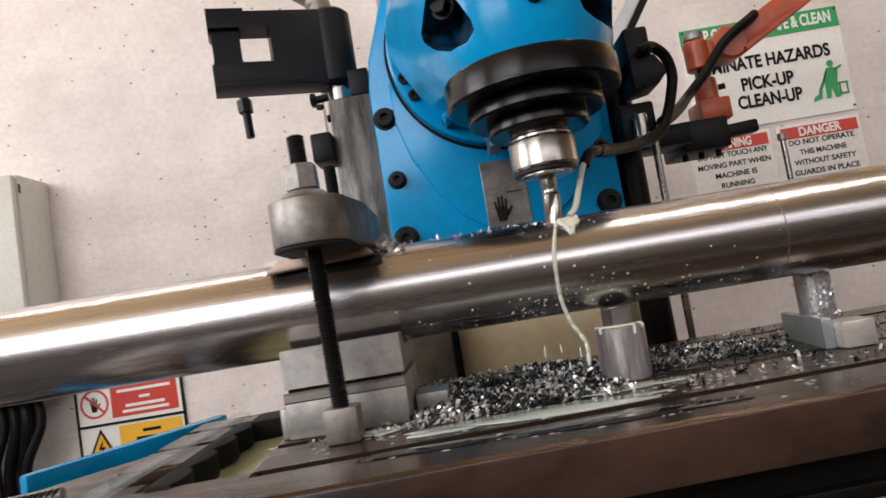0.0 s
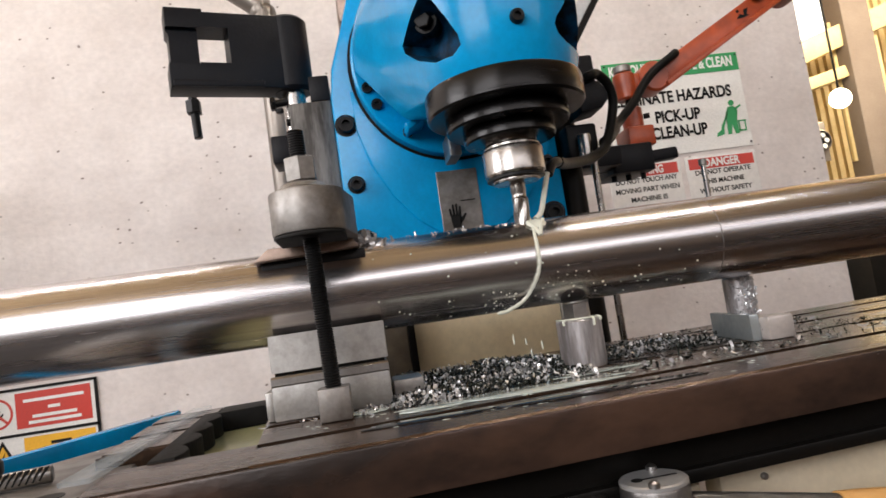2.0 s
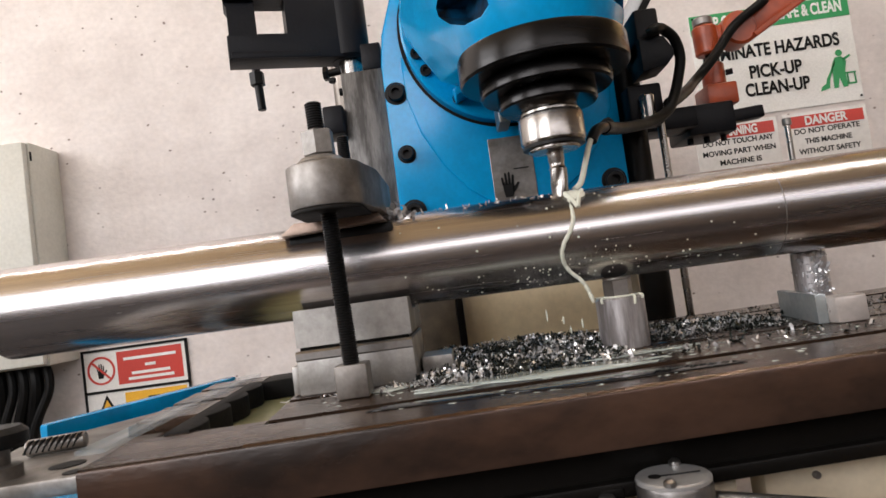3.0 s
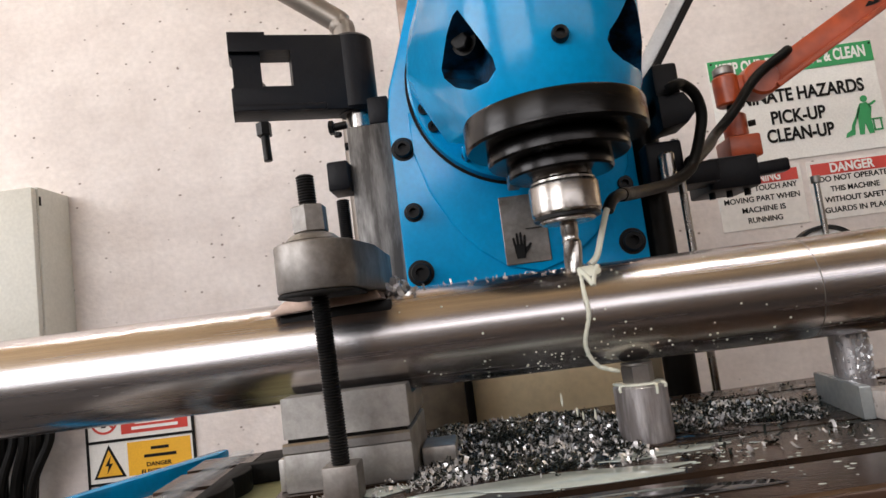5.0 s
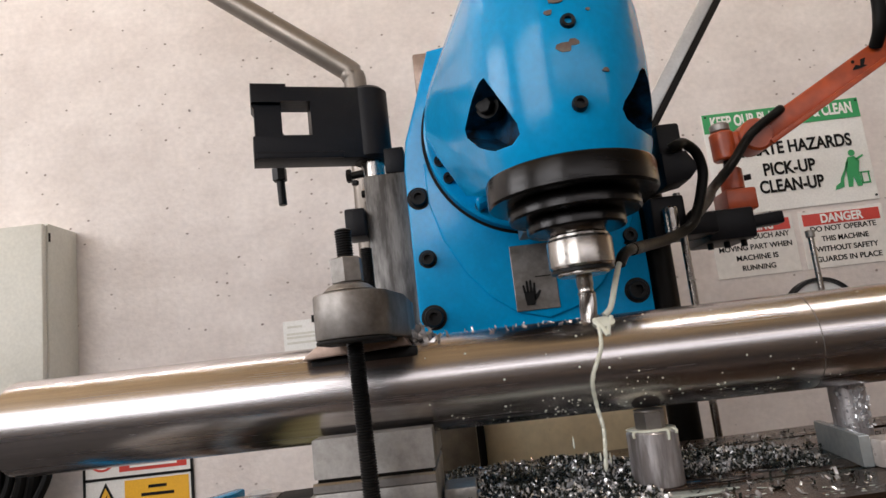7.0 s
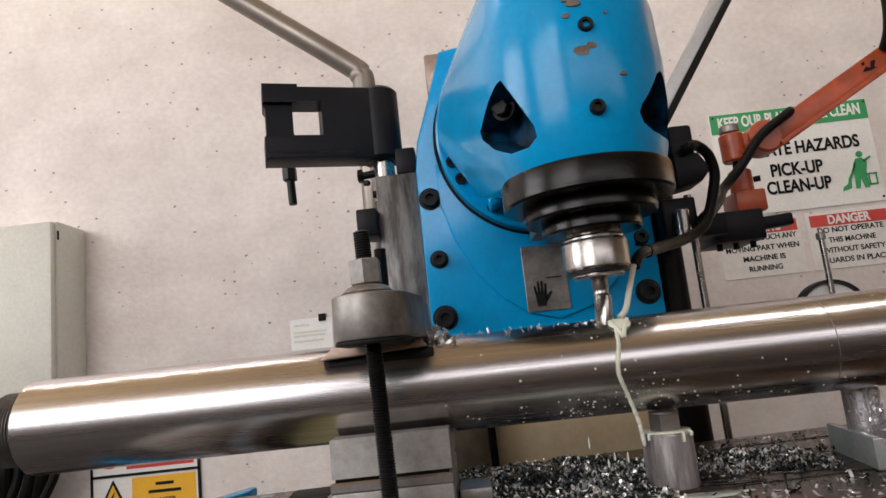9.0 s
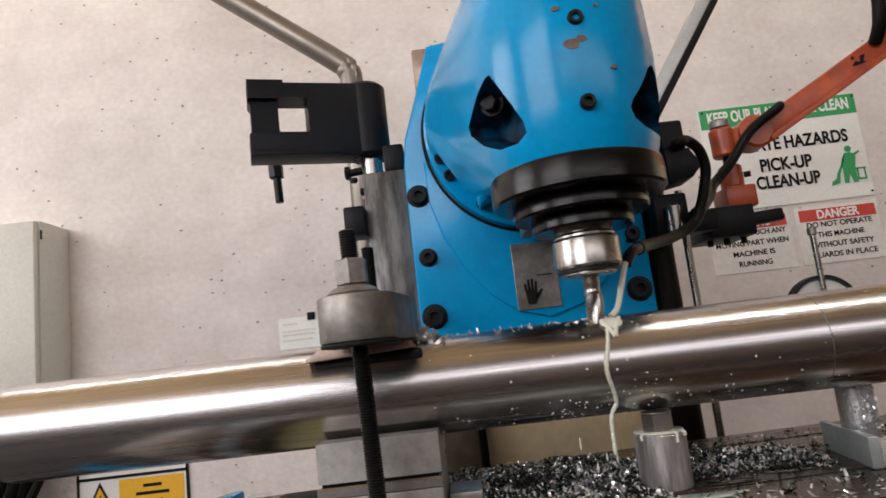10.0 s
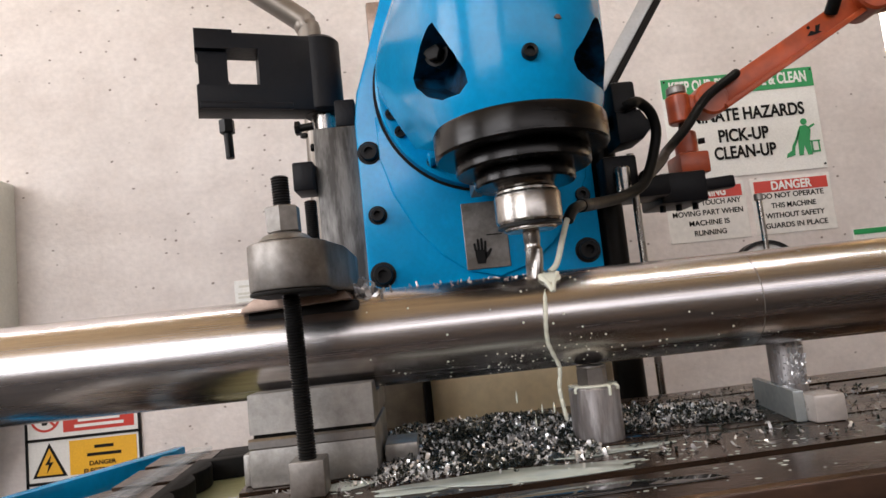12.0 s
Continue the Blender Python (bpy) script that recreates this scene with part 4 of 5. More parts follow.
# feed lever hub
hb = thing("feed_lever", (0.064, 0.455, 0.9), "steel feed lever hub with a wooden handle", "feed lever")
HX, HY = 0.0590, 0.448
part("hub", lathe([(0.0, 0.93), (0.028, 0.93), (0.028, 1.00), (0.0245, 1.002), (0.0245, 1.035), (0.0235, 1.037), (0, 1.037)], 40, m=Matrix.Translation((HX, HY, 0))), SHANK, hb)
part("hub_collar", lathe([(0.036, 0.995), (0.036, 1.002), (0.034, 1.004), (0.02, 1.004)], 40, m=Matrix.Translation((HX, HY, 0))), BLACK, hb)
capd = part("cap", lathe([(0.0242, 1.0372), (0.0242, 1.0395), (0.0232, 1.0405), (0, 1.0405)], 40, m=Matrix.Translation((HX, HY, 0))), GREYBAR, hb, "pale engraved cap")
part("slot", box(HX - 0.012, HX + 0.018, HY - 0.001, HY + 0.001, 1.0402, 1.0408), INK, capd)
part("slot_dot", lathe([(0.0042, 1.0403), (0.0042, 1.0409), (0, 1.0409)], 16, m=Matrix.Translation((HX - 0.012, HY, 0))), INK, capd)
for dx, dy in ((0.008, 0.020), (-0.008, -0.020)):
    part("cap_screw", lathe([(0.0042, 1.040), (0.004, 1.043), (0.002, 1.0445), (0, 1.0445)], 14, m=Matrix.Translation((HX + dx, HY + dy, 0))), STEEL, capd)
part("side_screw", lathe([(0.005, 0), (0.005, 0.002), (0.003, 0.0035), (0, 0.004)], 14, m=frame_to((HX - 0.005, HY - 0.0242, 1.019), (HX - 0.005, HY - 0.1, 1.019))), STEEL, hb)
part("shank", rod((HX + 0.024, HY, 1.019), (0.196, 0.446, 0.9980), 0.0078, 20, 0.001), SHANK, hb)
part("handle", tube([(0.194, 0.446, 0.998), (0.24, 0.446, 0.991), (0.30, 0.446, 0.982), (0.36, 0.446, 0.973)], 0.012, 20, 6, radii=lambda t: 0.0082 + 0.0036 * math.sin(0.4 + 2.4 * t)), WOOD, hb, "varnished wooden grip")
part("pivot", rod((HX, HY, 0.60), (HX, HY, 0.93), 0.02, 20), DARK, hb)
part("bracket", box(HX - 0.03, HX + 0.03, 0.44, 0.56, 0.56, 0.61, 0.004), DARK, hb)
kb = thing("lock_knob", (0.012, 0.458, 0.99), "small black capped locking bolt", "locking bolt")
part("bolt", lathe([(0.006, 0.96), (0.006, 1.010), (0.0078, 1.011), (0.0078, 1.024), (0.005, 1.029), (0, 1.029)], 18, m=Matrix.Translation((0.016, 0.458, 0))), SHANK, kb)
part("plate", box(-0.06, 0.035, 0.43, 0.49, 0.95, 0.962, 0.002), BEIGE, kb)

# blue end bracket with knob and clear strip
eb = thing("table_end_bracket", (-0.40, 0.6, 0.95), "blue painted casting on the end of the table", "end bracket")
part("casting", box(-0.44, -0.3125, 0.4745, 0.70, 0.97, 1.078, 0.006), DARK, eb, "greasy dark casting body")
part("front_lug", box(-0.372, -0.3145, 0.442, 0.4740, 0.99, 1.083, 0.003), BLUE, eb)
part("steel_pad", slab([(-0.45, 0.63), (-0.42, 0.475), (-0.313, 0.475), (-0.313, 0.5995), (-0.3455, 0.5995), (-0.3455, 0.765)], 1.0785, 1.0935, 0.002, axis="z"), DULL, eb, "worn steel pad")
part("recess", lathe([(0.012, 1.0936), (0.012, 1.0942), (0, 1.0942)], 20, m=Matrix.Translation((-0.35, 0.515, 0))), DARK, eb)
part("recess", lathe([(0.007, 1.0936), (0.007, 1.0942), (0, 1.0942)], 20, m=Matrix.Translation((-0.332, 0.487, 0))), DARK, eb)
for ob in eb.children:
    ob.data.transform(SWIVEL)
part("back_fin", slab([(-0.494, 0.655), (-0.482, 0.647), (-0.377, 0.855), (-0.377, 0.885), (-0.389, 0.885)], 1.078, 1.101, 0.003, axis="z"), BLUE, eb)
kn = thing("clamp_knob", (-0.392, 0.452, 1.078), "grey steel clamp knob on the end bracket", "knob")
part("seat", box(-0.412, -0.3805, 0.436, 0.4742, 1.04, 1.0783, 0.003), DARK, kn)
part("base", lathe([(0.017, 1.0785), (0.017, 1.102), (0.010, 1.103), (0.010, 1.114), (0, 1.114)], 28, m=Matrix.Translation((-0.392, 0.452, 0))), DULL, kn)
part("cap", lathe([(0.006, 1.1142), (0.020, 1.1145), (0.022, 1.117), (0.022, 1.124), (0.018, 1.128), (0, 1.129)], 28, m=Matrix.Translation((-0.392, 0.452, 0))), BLACK, kn)
jw = thing("serrated_jaw", (-0.385, 0.52, 1.0925), "bright serrated steel jaw lying on the end bracket", "jaw piece")
ja, jb = V(-0.416, 0.520, 1.1005), V(-0.375, 0.533, 1.1005)
part("body", rod(ja, jb, 0.0066, 18, 0.0015), STEEL, jw)
for k in range(9):
    p = ja.lerp(jb, 0.08 + 0.1 * k)
    part("tooth", box(-0.0007, 0.0007, -0.0071, 0.002, -0.004, 0.0071, m=Matrix.Translation(p) @ Matrix.Rotation(radians(32), 4, "Y")), INK, jw)
single("clear_strip", slab([(-0.338, 0.455), (-0.317, 0.455), (-0.324, 0.65), (-0.325, 0.83), (-0.347, 0.83), (-0.345, 0.65)], TZ + 0.0005, TZ + 0.004, axis="z"), PLASTIC, "cloudy strip of clear plastic on the table end", "plastic strip")

# ---- the shaft being keyed ----
AY, AZ, AR = 0.665, 1.2137, 0.0459
wp = thing("steel_shaft", (0.2, AY, AZ - AR), "long turned steel shaft clamped above the table", "shaft")
KX0, KX1, KW, KD = -0.118, SX + 0.0005, 0.0088, 0.010
own = bmesh.new()
n = 128
stations = [(-0.519, -0.002), (-0.517, 0), (-0.45, 0), (-0.3, 0), (-0.2, 0), (KX0, 0), (KX0 + 0.0002, KD)] + [(KX0 + (KX1 - KX0) * k / 6, KD) for k in range(1, 6)] + [(KX1 + KW - 0.0002, KD), (KX1 + KW, 0), (0.2, 0), (0.5, 0), (0.9, 0), (1.148, 0), (1.15, -0.002)]
rings = []
for x, d in stations:
    ring = []
    for k in range(n):
        a = 2 * math.pi * k / n
        r = AR + (d if d < 0 else 0)
        y, z = r * math.sin(a), r * math.cos(a)
        if d > 0 and z > 0 and abs(y) < KW:
            z = AR - d
            y = math.copysign(min(abs(y), KW), y)
        ring.append(own.verts.new((x, AY + y, AZ + z)))
    rings.append(ring)
for a, b in zip(rings, rings[1:]):
    for k in range(n):
        own.faces.new((a[k], a[(k + 1) % n], b[(k + 1) % n], b[k]))
own.faces.new(rings[0])
own.faces.new(rings[-1])
part("shaft_body", own, SHAFT, wp, smooth=30)
part("threaded_end", thread((-0.5175, AY, AZ), (-0.550, AY, AZ), 0.036, 0.003, 48), DULL, wp, "threaded stub at the shaft end")
part("scribed_band", lathe([(AR + 0.00004, 0), (AR + 0.0001, 0.0003), (AR + 0.0001, 0.0007), (AR + 0.00004, 0.001)], 96, m=frame_to((0.246, AY, AZ), (1.246, AY, AZ))), DULL, wp, "thin scribed line")

# ---- work holding ----
vb = thing("vee_block", (-0.163, 0.66, TZ), "grey steel vee block carrying the shaft", "vee block")
part("lower_block", box(-0.218, -0.111, 0.600, 0.735, TZ, 1.1405, 0.002), VSTEEL, vb)
vee = [(0.600, 1.1445), (0.600, 1.178), (0.628, 1.178), (0.642, 1.166), (0.688, 1.166), (0.702, 1.178), (0.735, 1.178), (0.735, 1.1445)]
part("upper_block", slab(vee, -0.2165, -0.1105, 0.0015, axis="x"), VSTEEL, vb)
part("chamfer", slab([(0.5985, 1.1335), (0.5985, 1.1395), (0.6005, 1.1415), (0.6005, 1.1315)], -0.2175, -0.1115, axis="x"), STEEL, vb, "bright worn chamfer")
part("joint_shim", box(-0.214, -0.114, 0.604, 0.73, 1.1405, 1.1445), DARK, vb)
part("foot_lug", box(-0.226, -0.2185, 0.610, 0.70, TZ, 1.128, 0.002), VSTEEL, vb)
single("small_block", box(-0.108, -0.078, 0.64, 0.69, TZ, 1.118, 0.002), VSTEEL, "small pale grey parallel block", "block")

cl = thing("strap_clamp", (-0.163, 0.64, TZ), "steel strap clamp with threaded studs over the shaft", "clamp")
CXX = -0.163
outline = [(CXX - 0.032 * math.sin(radians(a)), 0.557 - 0.032 * math.cos(radians(a))) for a in range(-90, 91, 10)]
outline = outline + [(CXX - 0.030, 0.70), (CXX - 0.022, 0.80), (CXX + 0.026, 0.80), (CXX + 0.040, 0.70), (CXX + 0.040, 0.60)]
part("strap", slab(outline, 1.2595, 1.297, 0.002, axis="z"), DULL, cl, "thick steel strap with a rounded nose")
part("nose_grease", slab([(x * 1.0, y - 0.0004) for x, y in outline[2:17]] + [(outline[16][0], 0.60), (outline[2][0], 0.60)], 1.2560, 1.2593, 0.001, axis="z"), LIP, cl, "black greasy edge under the strap")
part("packing", slab([(CXX - 0.060, 1.2475), (CXX - 0.045, 1.2590), (CXX + 0.035, 1.2590), (CXX + 0.04, 1.2510)], 0.612, 0.70, 0.001, m=None), BRASS, cl, "bent bronze packing strip")
part("pad", box(CXX - 0.055, CXX + 0.045, 0.628, 0.64, 1.236, 1.2505, 0.002), BLACK, cl, "black rubber pad on the shaft")
RY = 0.556
part("stud", thread((-0.1605, RY, TZ + 0.024), (-0.1655, RY, 1.352), 0.0072), BLACK, cl, "black threaded stud")
part("base_nut", box(-0.174, -0.147, 0.546, 0.572, TZ + 0.0005, 1.129, 0.0015), DULL, cl, "square steel stud nut")
part("washer", lathe([(0.008, 1.2972), (0.021, 1.2972), (0.022, 1.299), (0.017, 1.3035), (0.012, 1.3055), (0.008, 1.3055)], 32, m=Matrix.Translation((-0.1645, RY, 0))), DULL, cl, "domed washer")
part("hex_nut", hexagon((-0.1645, RY, 1.3056), (-0.165, RY, 1.327), 0.0245), DULL, cl, "worn hexagon nut")
part("stud", thread((-0.174, 0.765, TZ + 0.002), (-0.176, 0.765, 1.372), 0.0072), BLACK, cl, "black threaded stud")
part("hex_nut", hexagon((-0.175, 0.765, 1.2972), (-0.175, 0.765, 1.319), 0.024), BLACK, cl)

jk = thing("screw_jack", (0.085, 0.640, TZ), "wet steel screw jack under the shaft", "screw jack")
JX, JY = 0.088, 0.645
part("barrel", lathe([(0.0, TZ), (0.0222, TZ), (0.023, TZ + 0.001), (0.023, 1.148), (0.021, 1.150), (0.0, 1.150)], 40, m=Matrix.Translation((JX, JY, 0))), BARREL, jk, "wet streaked steel barrel")
own = slab([(JX + 0.0225 * math.cos(radians(a)) * (1 + 0.04 * math.sin(radians(3 * a))), JY + 0.0225 * math.sin(radians(a)) * (1 + 0.04 * math.sin(radians(4 * a)))) for a in range(0, 360, 10)], 1.1499, 1.1512, 0.0006, axis="z")
for a, drop in ((292, 0.007), (215, 0.004), (318, 0.003)):
    x, y = JX + 0.0242 * math.cos(radians(a)), JY + 0.0242 * math.sin(radians(a))
    tube([(JX + 0.02 * math.cos(radians(a)), JY + 0.02 * math.sin(radians(a)), 1.1505), (x, y, 1.1495), (x, y, 1.1495 - drop)], 0.0014, 8, 4, bm=own)
part("coolant_rim", own, COOLANT, jk, "milky coolant lying on the barrel")
part("screw_head", hexagon((JX, JY, 1.1502), (JX, JY, 1.1665), 0.024), STEEL, jk)
part("flange", lathe([(0.0125, 1.1660), (0.0135, 1.167), (0.0135, 1.1682), (0, 1.1682)], 28, m=Matrix.Translation((JX, JY, 0))), STEEL, jk)

j2 = thing("end_support", (0.275, 0.65, TZ), "steel support post on an angle block, covered in chips", "support")
PX, PY = 0.296, 0.691
part("post", lathe([(0.0165, TZ + 0.001), (0.0165, 1.166), (0.015, 1.168), (0, 1.168)], 28, m=Matrix.Translation((PX, PY, 0))), BARREL, j2, "wet streaked post")
part("angle_block", slab([(0.2595, 0.621), (0.2685, 0.620), (0.2865, 0.733), (0.279, 0.733)], TZ, 1.1285, 0.0012, axis="z"), WETSTEEL, j2)
part("pale_block", box(0.2690, 0.298, 0.606, 0.634, TZ, 1.1255, 0.003), PALE, j2, "pale milky block")
random.seed(7)
for k in range(120):
    own = bmesh.new()
    a, z = random.gauss(262, 26), random.uniform(1.126, 1.167)
    p = V(PX + 0.0175 * math.cos(radians(a)), PY + 0.0175 * math.sin(radians(a)), z)
    s = random.uniform(0.0009, 0.0028)
    box(-s, s, -s * 0.5, s * 0.5, -0.0003, 0.0003, bm=own, m=Matrix.Translation(p) @ Euler([random.uniform(0, 6) for _ in range(3)]).to_matrix().to_4x4())
    part("stuck_chip", own, CHIP, j2)

# stand with round gauge behind the shaft
gd = thing("gauge_stand", (0.42, 0.95, 1.05), "thin chrome stand with a round gauge behind the shaft", "gauge stand")
part("rod", rod((0.460, 1.0, 0.99), (0.460, 1.0, 1.352), 0.0042, 14), CHROME, gd)
part("tip", rod((0.460, 1.0, 1.352), (0.460, 1.0, 1.363), 0.0065, 14, 0.001), DULL, gd)
part("gauge_rim", lathe([(0.049, 0), (0.054, 0.001), (0.054, 0.018), (0.049, 0.019), (0.049, 0)], 44, m=frame_to((0.460, 1.02, 1.238), (0.460, 0.98, 1.238))), BLACK, gd)
part("gauge_face", lathe([(0.0488, 0.004), (0.0488, 0.012), (0, 0.012)], 44, m=frame_to((0.460, 1.02, 1.238), (0.460, 0.98, 1.238))), WHITE, gd)
part("base", box(0.41, 0.50, 0.96, 1.05, 0.95, 0.9895, 0.003), DARK, gd)
pn = thing("splash_panel", (0.044, 0.91, 0.98), "beige splash panel below the head", "panel")
part("sheet", box(-0.062, 0.150, 0.905, 0.915, 0.98, 1.205, 0.001), CREAM, pn)
part("folded_edge", box(0.1505, 0.162, 0.895, 0.917, 0.98, 1.205, 0.001), VSTEEL, pn)
part("side_sheet", box(-0.150, -0.0725, 0.897, 0.917, 0.98, 1.205, 0.001), BROWNPANEL, pn, "dark brown side sheet")
part("folded_edge", box(-0.0722, -0.0622, 0.893, 0.917, 0.98, 1.205, 0.001), DARK, pn)
single("rear_ledge", slab([(0.15, 1.01), (0.62, 0.99), (0.62, 0.97), (0.15, 0.97)], 1.02, 1.3, 0.003), WOOD, "brown wooden ledge behind the table", "ledge")

# ---- chips, coolant and drops ----
def chip(own, p, s, rng, tilt=6.28):
    """A curled sliver: a strip of three short faces."""
    m = Matrix.Translation(p) @ Euler((rng.uniform(-tilt, tilt), rng.uniform(-tilt, tilt), rng.uniform(0, 6.28))).to_matrix().to_4x4()
    w, bend = s * rng.uniform(0.22, 0.5), rng.uniform(0.3, 1.0)
    row = []
    for k in range(4):
        a = (k - 1.5) * bend
        c = V(s * math.sin(a) / bend, 0, s * (1 - math.cos(a)) / bend)
        row.append((own.verts.new(m @ (c + V(0, -w, 0))), own.verts.new(m @ (c + V(0, w, 0)))))
    for a, b in zip(row, row[1:]):
        own.faces.new((a[0], a[1], b[1], b[0]))


def heap(x, y):
    """Depth of the swarf on the table: a low bed between vee block and jack, thinning to a strip beyond it."""
    edge = 0.012 * noise.noise(V(x * 40, y * 40, 2.1))
    if x < 0.075:
        front, back = 0.562 + 0.12 * max(0.0, x) + edge, 0.835 + edge
    else:
        front, back = 0.650 + edge * 2, 0.79 - 0.15 * max(0.0, x - 0.15) + edge
    side = min(1.0, max(0.0, (x + 0.118) / 0.03)) * min(1.0, max(0.0, (0.345 - x) / 0.10))
    into = min(1.0, max(0.0, (y - front) / 0.03)) * min(1.0, max(0.0, (back - y) / 0.04))
    return 0.0075 * side * into * (1.0 if x < 0.075 else 0.6) * max(0.1, 0.75 + 0.9 * noise.noise(V(x * 34, y * 34, 0.3)))


rng = random.Random(5)
bright, dark = bmesh.new(), bmesh.new()
made = 0
while made < 10500:
    x, y = rng.uniform(-0.115, 0.42), rng.uniform(0.55, 0.85)
    h = heap(x, y)
    if h < 0.0008 and rng.random() > 0.05:
        continue
    if (x - JX) ** 2 + (y - JY) ** 2 < 0.025 ** 2 or (0.25 < x < 0.318 and 0.60 < y < 0.715):
        continue
    if h > 0.0008 and noise.noise(V(x * 22, y * 22, 5.5)) < -0.28 and rng.random() > 0.3:
        continue
    z = TZ + 0.0008 + h * rng.uniform(0.55, 1.05)
    shiny = 0.33 + 0.55 * noise.noise(V(x * 15, y * 15, 8.0))
    chip(bright if rng.random() < shiny else dark, V(x, y, z), rng.choice((0.0009, 0.0013, 0.0018, 0.0024, 0.0034)) * rng.uniform(0.8, 1.15), rng, 0.75 if rng.random() < 0.75 else 3.1)
    made += 1
for k in range(110):
    x, y = rng.gauss(-0.125, 0.03), rng.gauss(0.572, 0.016)
    if not (-0.176 < x < -0.145 and y > 0.544) and y < 0.598:
        chip(bright, V(x, y, TZ + 0.0012), rng.uniform(0.001, 0.003), rng, 0.5)
single("bright_swarf", bright, CHIP, "bright curled steel chips heaped on the table", "chips", kind="stuff", smooth=180)
single("dark_chips", dark, DARKCHIP, "dark wet steel chips heaped on the table", "chips", kind="stuff", smooth=180)
own = bmesh.new()
NX, NY = 70, 36
grid = [[own.verts.new((-0.115 + 0.50 * i / NX, 0.575 + 0.27 * j / NY, TZ + 0.0003 + 0.5 * max(0, heap(-0.115 + 0.50 * i / NX, 0.575 + 0.27 * j / NY)) - 0.0012)) for j in range(NY + 1)] for i in range(NX + 1)]
for i in range(NX):
    for j in range(NY):
        own.faces.new((grid[i][j], grid[i + 1][j], grid[i + 1][j + 1], grid[i][j + 1]))
single("wet_swarf_bed", own, DARKCHIP, "wet dark bed of fine swarf", "swarf", kind="stuff")


def blob(cx, cy, rx, ry, seed, n=28):
    r2 = random.Random(seed)
    ph = [r2.uniform(0, 6.28) for _ in range(4)]
    return [(cx + rx * math.cos(a) * (1 + 0.14 * math.sin(3 * a + ph[0]) + 0.1 * math.sin(5 * a + ph[1])), cy + ry * math.sin(a) * (1 + 0.14 * math.sin(2 * a + ph[2]) + 0.1 * math.sin(4 * a + ph[3]))) for a in (2 * math.pi * k / n for k in range(n))]


for k, (cx, cy, rx, ry) in enumerate(((0.004, 0.5425, 0.094, 0.020), (-0.135, 0.572, 0.02, 0.012), (0.092, 0.594, 0.045, 0.010), (-0.085, 0.532, 0.026, 0.008), (0.050, 0.584, 0.035, 0.007))):
    single("coolant_puddle", slab(blob(cx, cy, rx, ry, k), TZ + 0.0002, TZ + 0.0014, 0.0005, axis="z"), PUDDLE, "milky coolant puddle on the table", "puddle", "coolant puddles")
for k, (cx, cy, rx, ry) in enumerate(((0.045, 0.483, 0.085, 0.012), (-0.09, 0.484, 0.05, 0.010), (0.14, 0.636, 0.03, 0.009), (0.205, 0.655, 0.026, 0.010))):
    single("oily_puddle", slab(blob(cx, cy, rx, ry, k + 40, 40), TZ + 0.0002, TZ + 0.0009, 0.0004, axis="z"), WETFILM, "thin dark wet film of oil and coolant on the table", "puddle", "oily puddles")
own = bmesh.new()
rng = random.Random(11)
for k in range(330):
    x, y = rng.gauss(0.05, 0.14), rng.choice((rng.uniform(0.465, 0.6), rng.uniform(0.52, 0.60)))
    if not (-0.2 < x < 0.5) or any(abs(y - s - 0.0875 * (x - 0.15)) < 0.01 for s in SLOTS):
        continue
    r = rng.uniform(0.0005, 0.0017)
    lathe([(r, 0), (r * 0.8, r * 0.18), (0, r * 0.25)], 8, bm=own, m=Matrix.Translation((x, y, TZ)) @ Matrix.Diagonal((rng.uniform(1, 2.4), 1, 1, 1)))
single("table_splashes", own, PUDDLE, "spattered coolant drops on the table", "drops", kind="stuff")
own = bmesh.new()
for k in range(150):
    x, a = rng.gauss(0.06, 0.11), rng.choice((rng.uniform(-150, -10), rng.gauss(-140, 14)))
    if not (-0.14 < x < 0.5):
        continue
    r = rng.uniform(0.0004, 0.0013)
    d = V(0, math.sin(radians(a)), math.cos(radians(a)))
    p = V(x, AY, AZ) + d * (AR - 0.0001)
    lathe([(r, 0), (r * 0.75, r * 0.4), (0, r * 0.6)], 8, bm=own, m=frame_to(p, p + d))
single("shaft_drops", own, COOLANT, "small coolant drops clinging to the shaft", "drops", kind="stuff")
own = bmesh.new()
for k in range(130):
    x = rng.uniform(KX0 - 0.02, SX + 0.03) if k < 100 else rng.gauss(KX0, 0.012)
    y = rng.choice((-1, 1)) * rng.uniform(0.008, 0.022)
    z = math.sqrt(AR ** 2 - y * y)
    chip(own, V(x, AY + y, AZ + z + 0.0008), rng.uniform(0.001, 0.0032), rng)
for k in range(40):
    chip(own, V(rng.gauss(KX0 + 0.004, 0.008), AY + rng.uniform(-0.026, 0.0), AZ + AR + rng.uniform(-0.006, 0.005)), rng.uniform(0.003, 0.006), rng)
single("shaft_chips", own, CHIP, "bright chips lying along the keyway", "chips", kind="stuff", smooth=180)


# ---- the running coolant ----
jet = thing("coolant_stream", (SX, 0.62, TZ), "milky coolant stream running over the shaft", "coolant stream")
part("jet", tube([(0.091, 0.675, 1.311), (0.086, 0.669, 1.302), (0.078, 0.660, 1.284), (0.070, 0.652, 1.266), (0.062, 0.648, 1.2585)], 0.0030, 10, 6), COOLANT, jet)
own = lathe([(0.002, -0.002), (0.0085, -0.0012), (0.0105, 0.0004), (0.008, 0.0016), (0.003, 0.0024), (0, 0.0026)], 20, m=Matrix.Translation((0.0585, 0.638, 1.2525)) @ Matrix.Rotation(radians(38), 4, "X") @ Matrix.Diagonal((1.0, 0.8, 1, 1)))
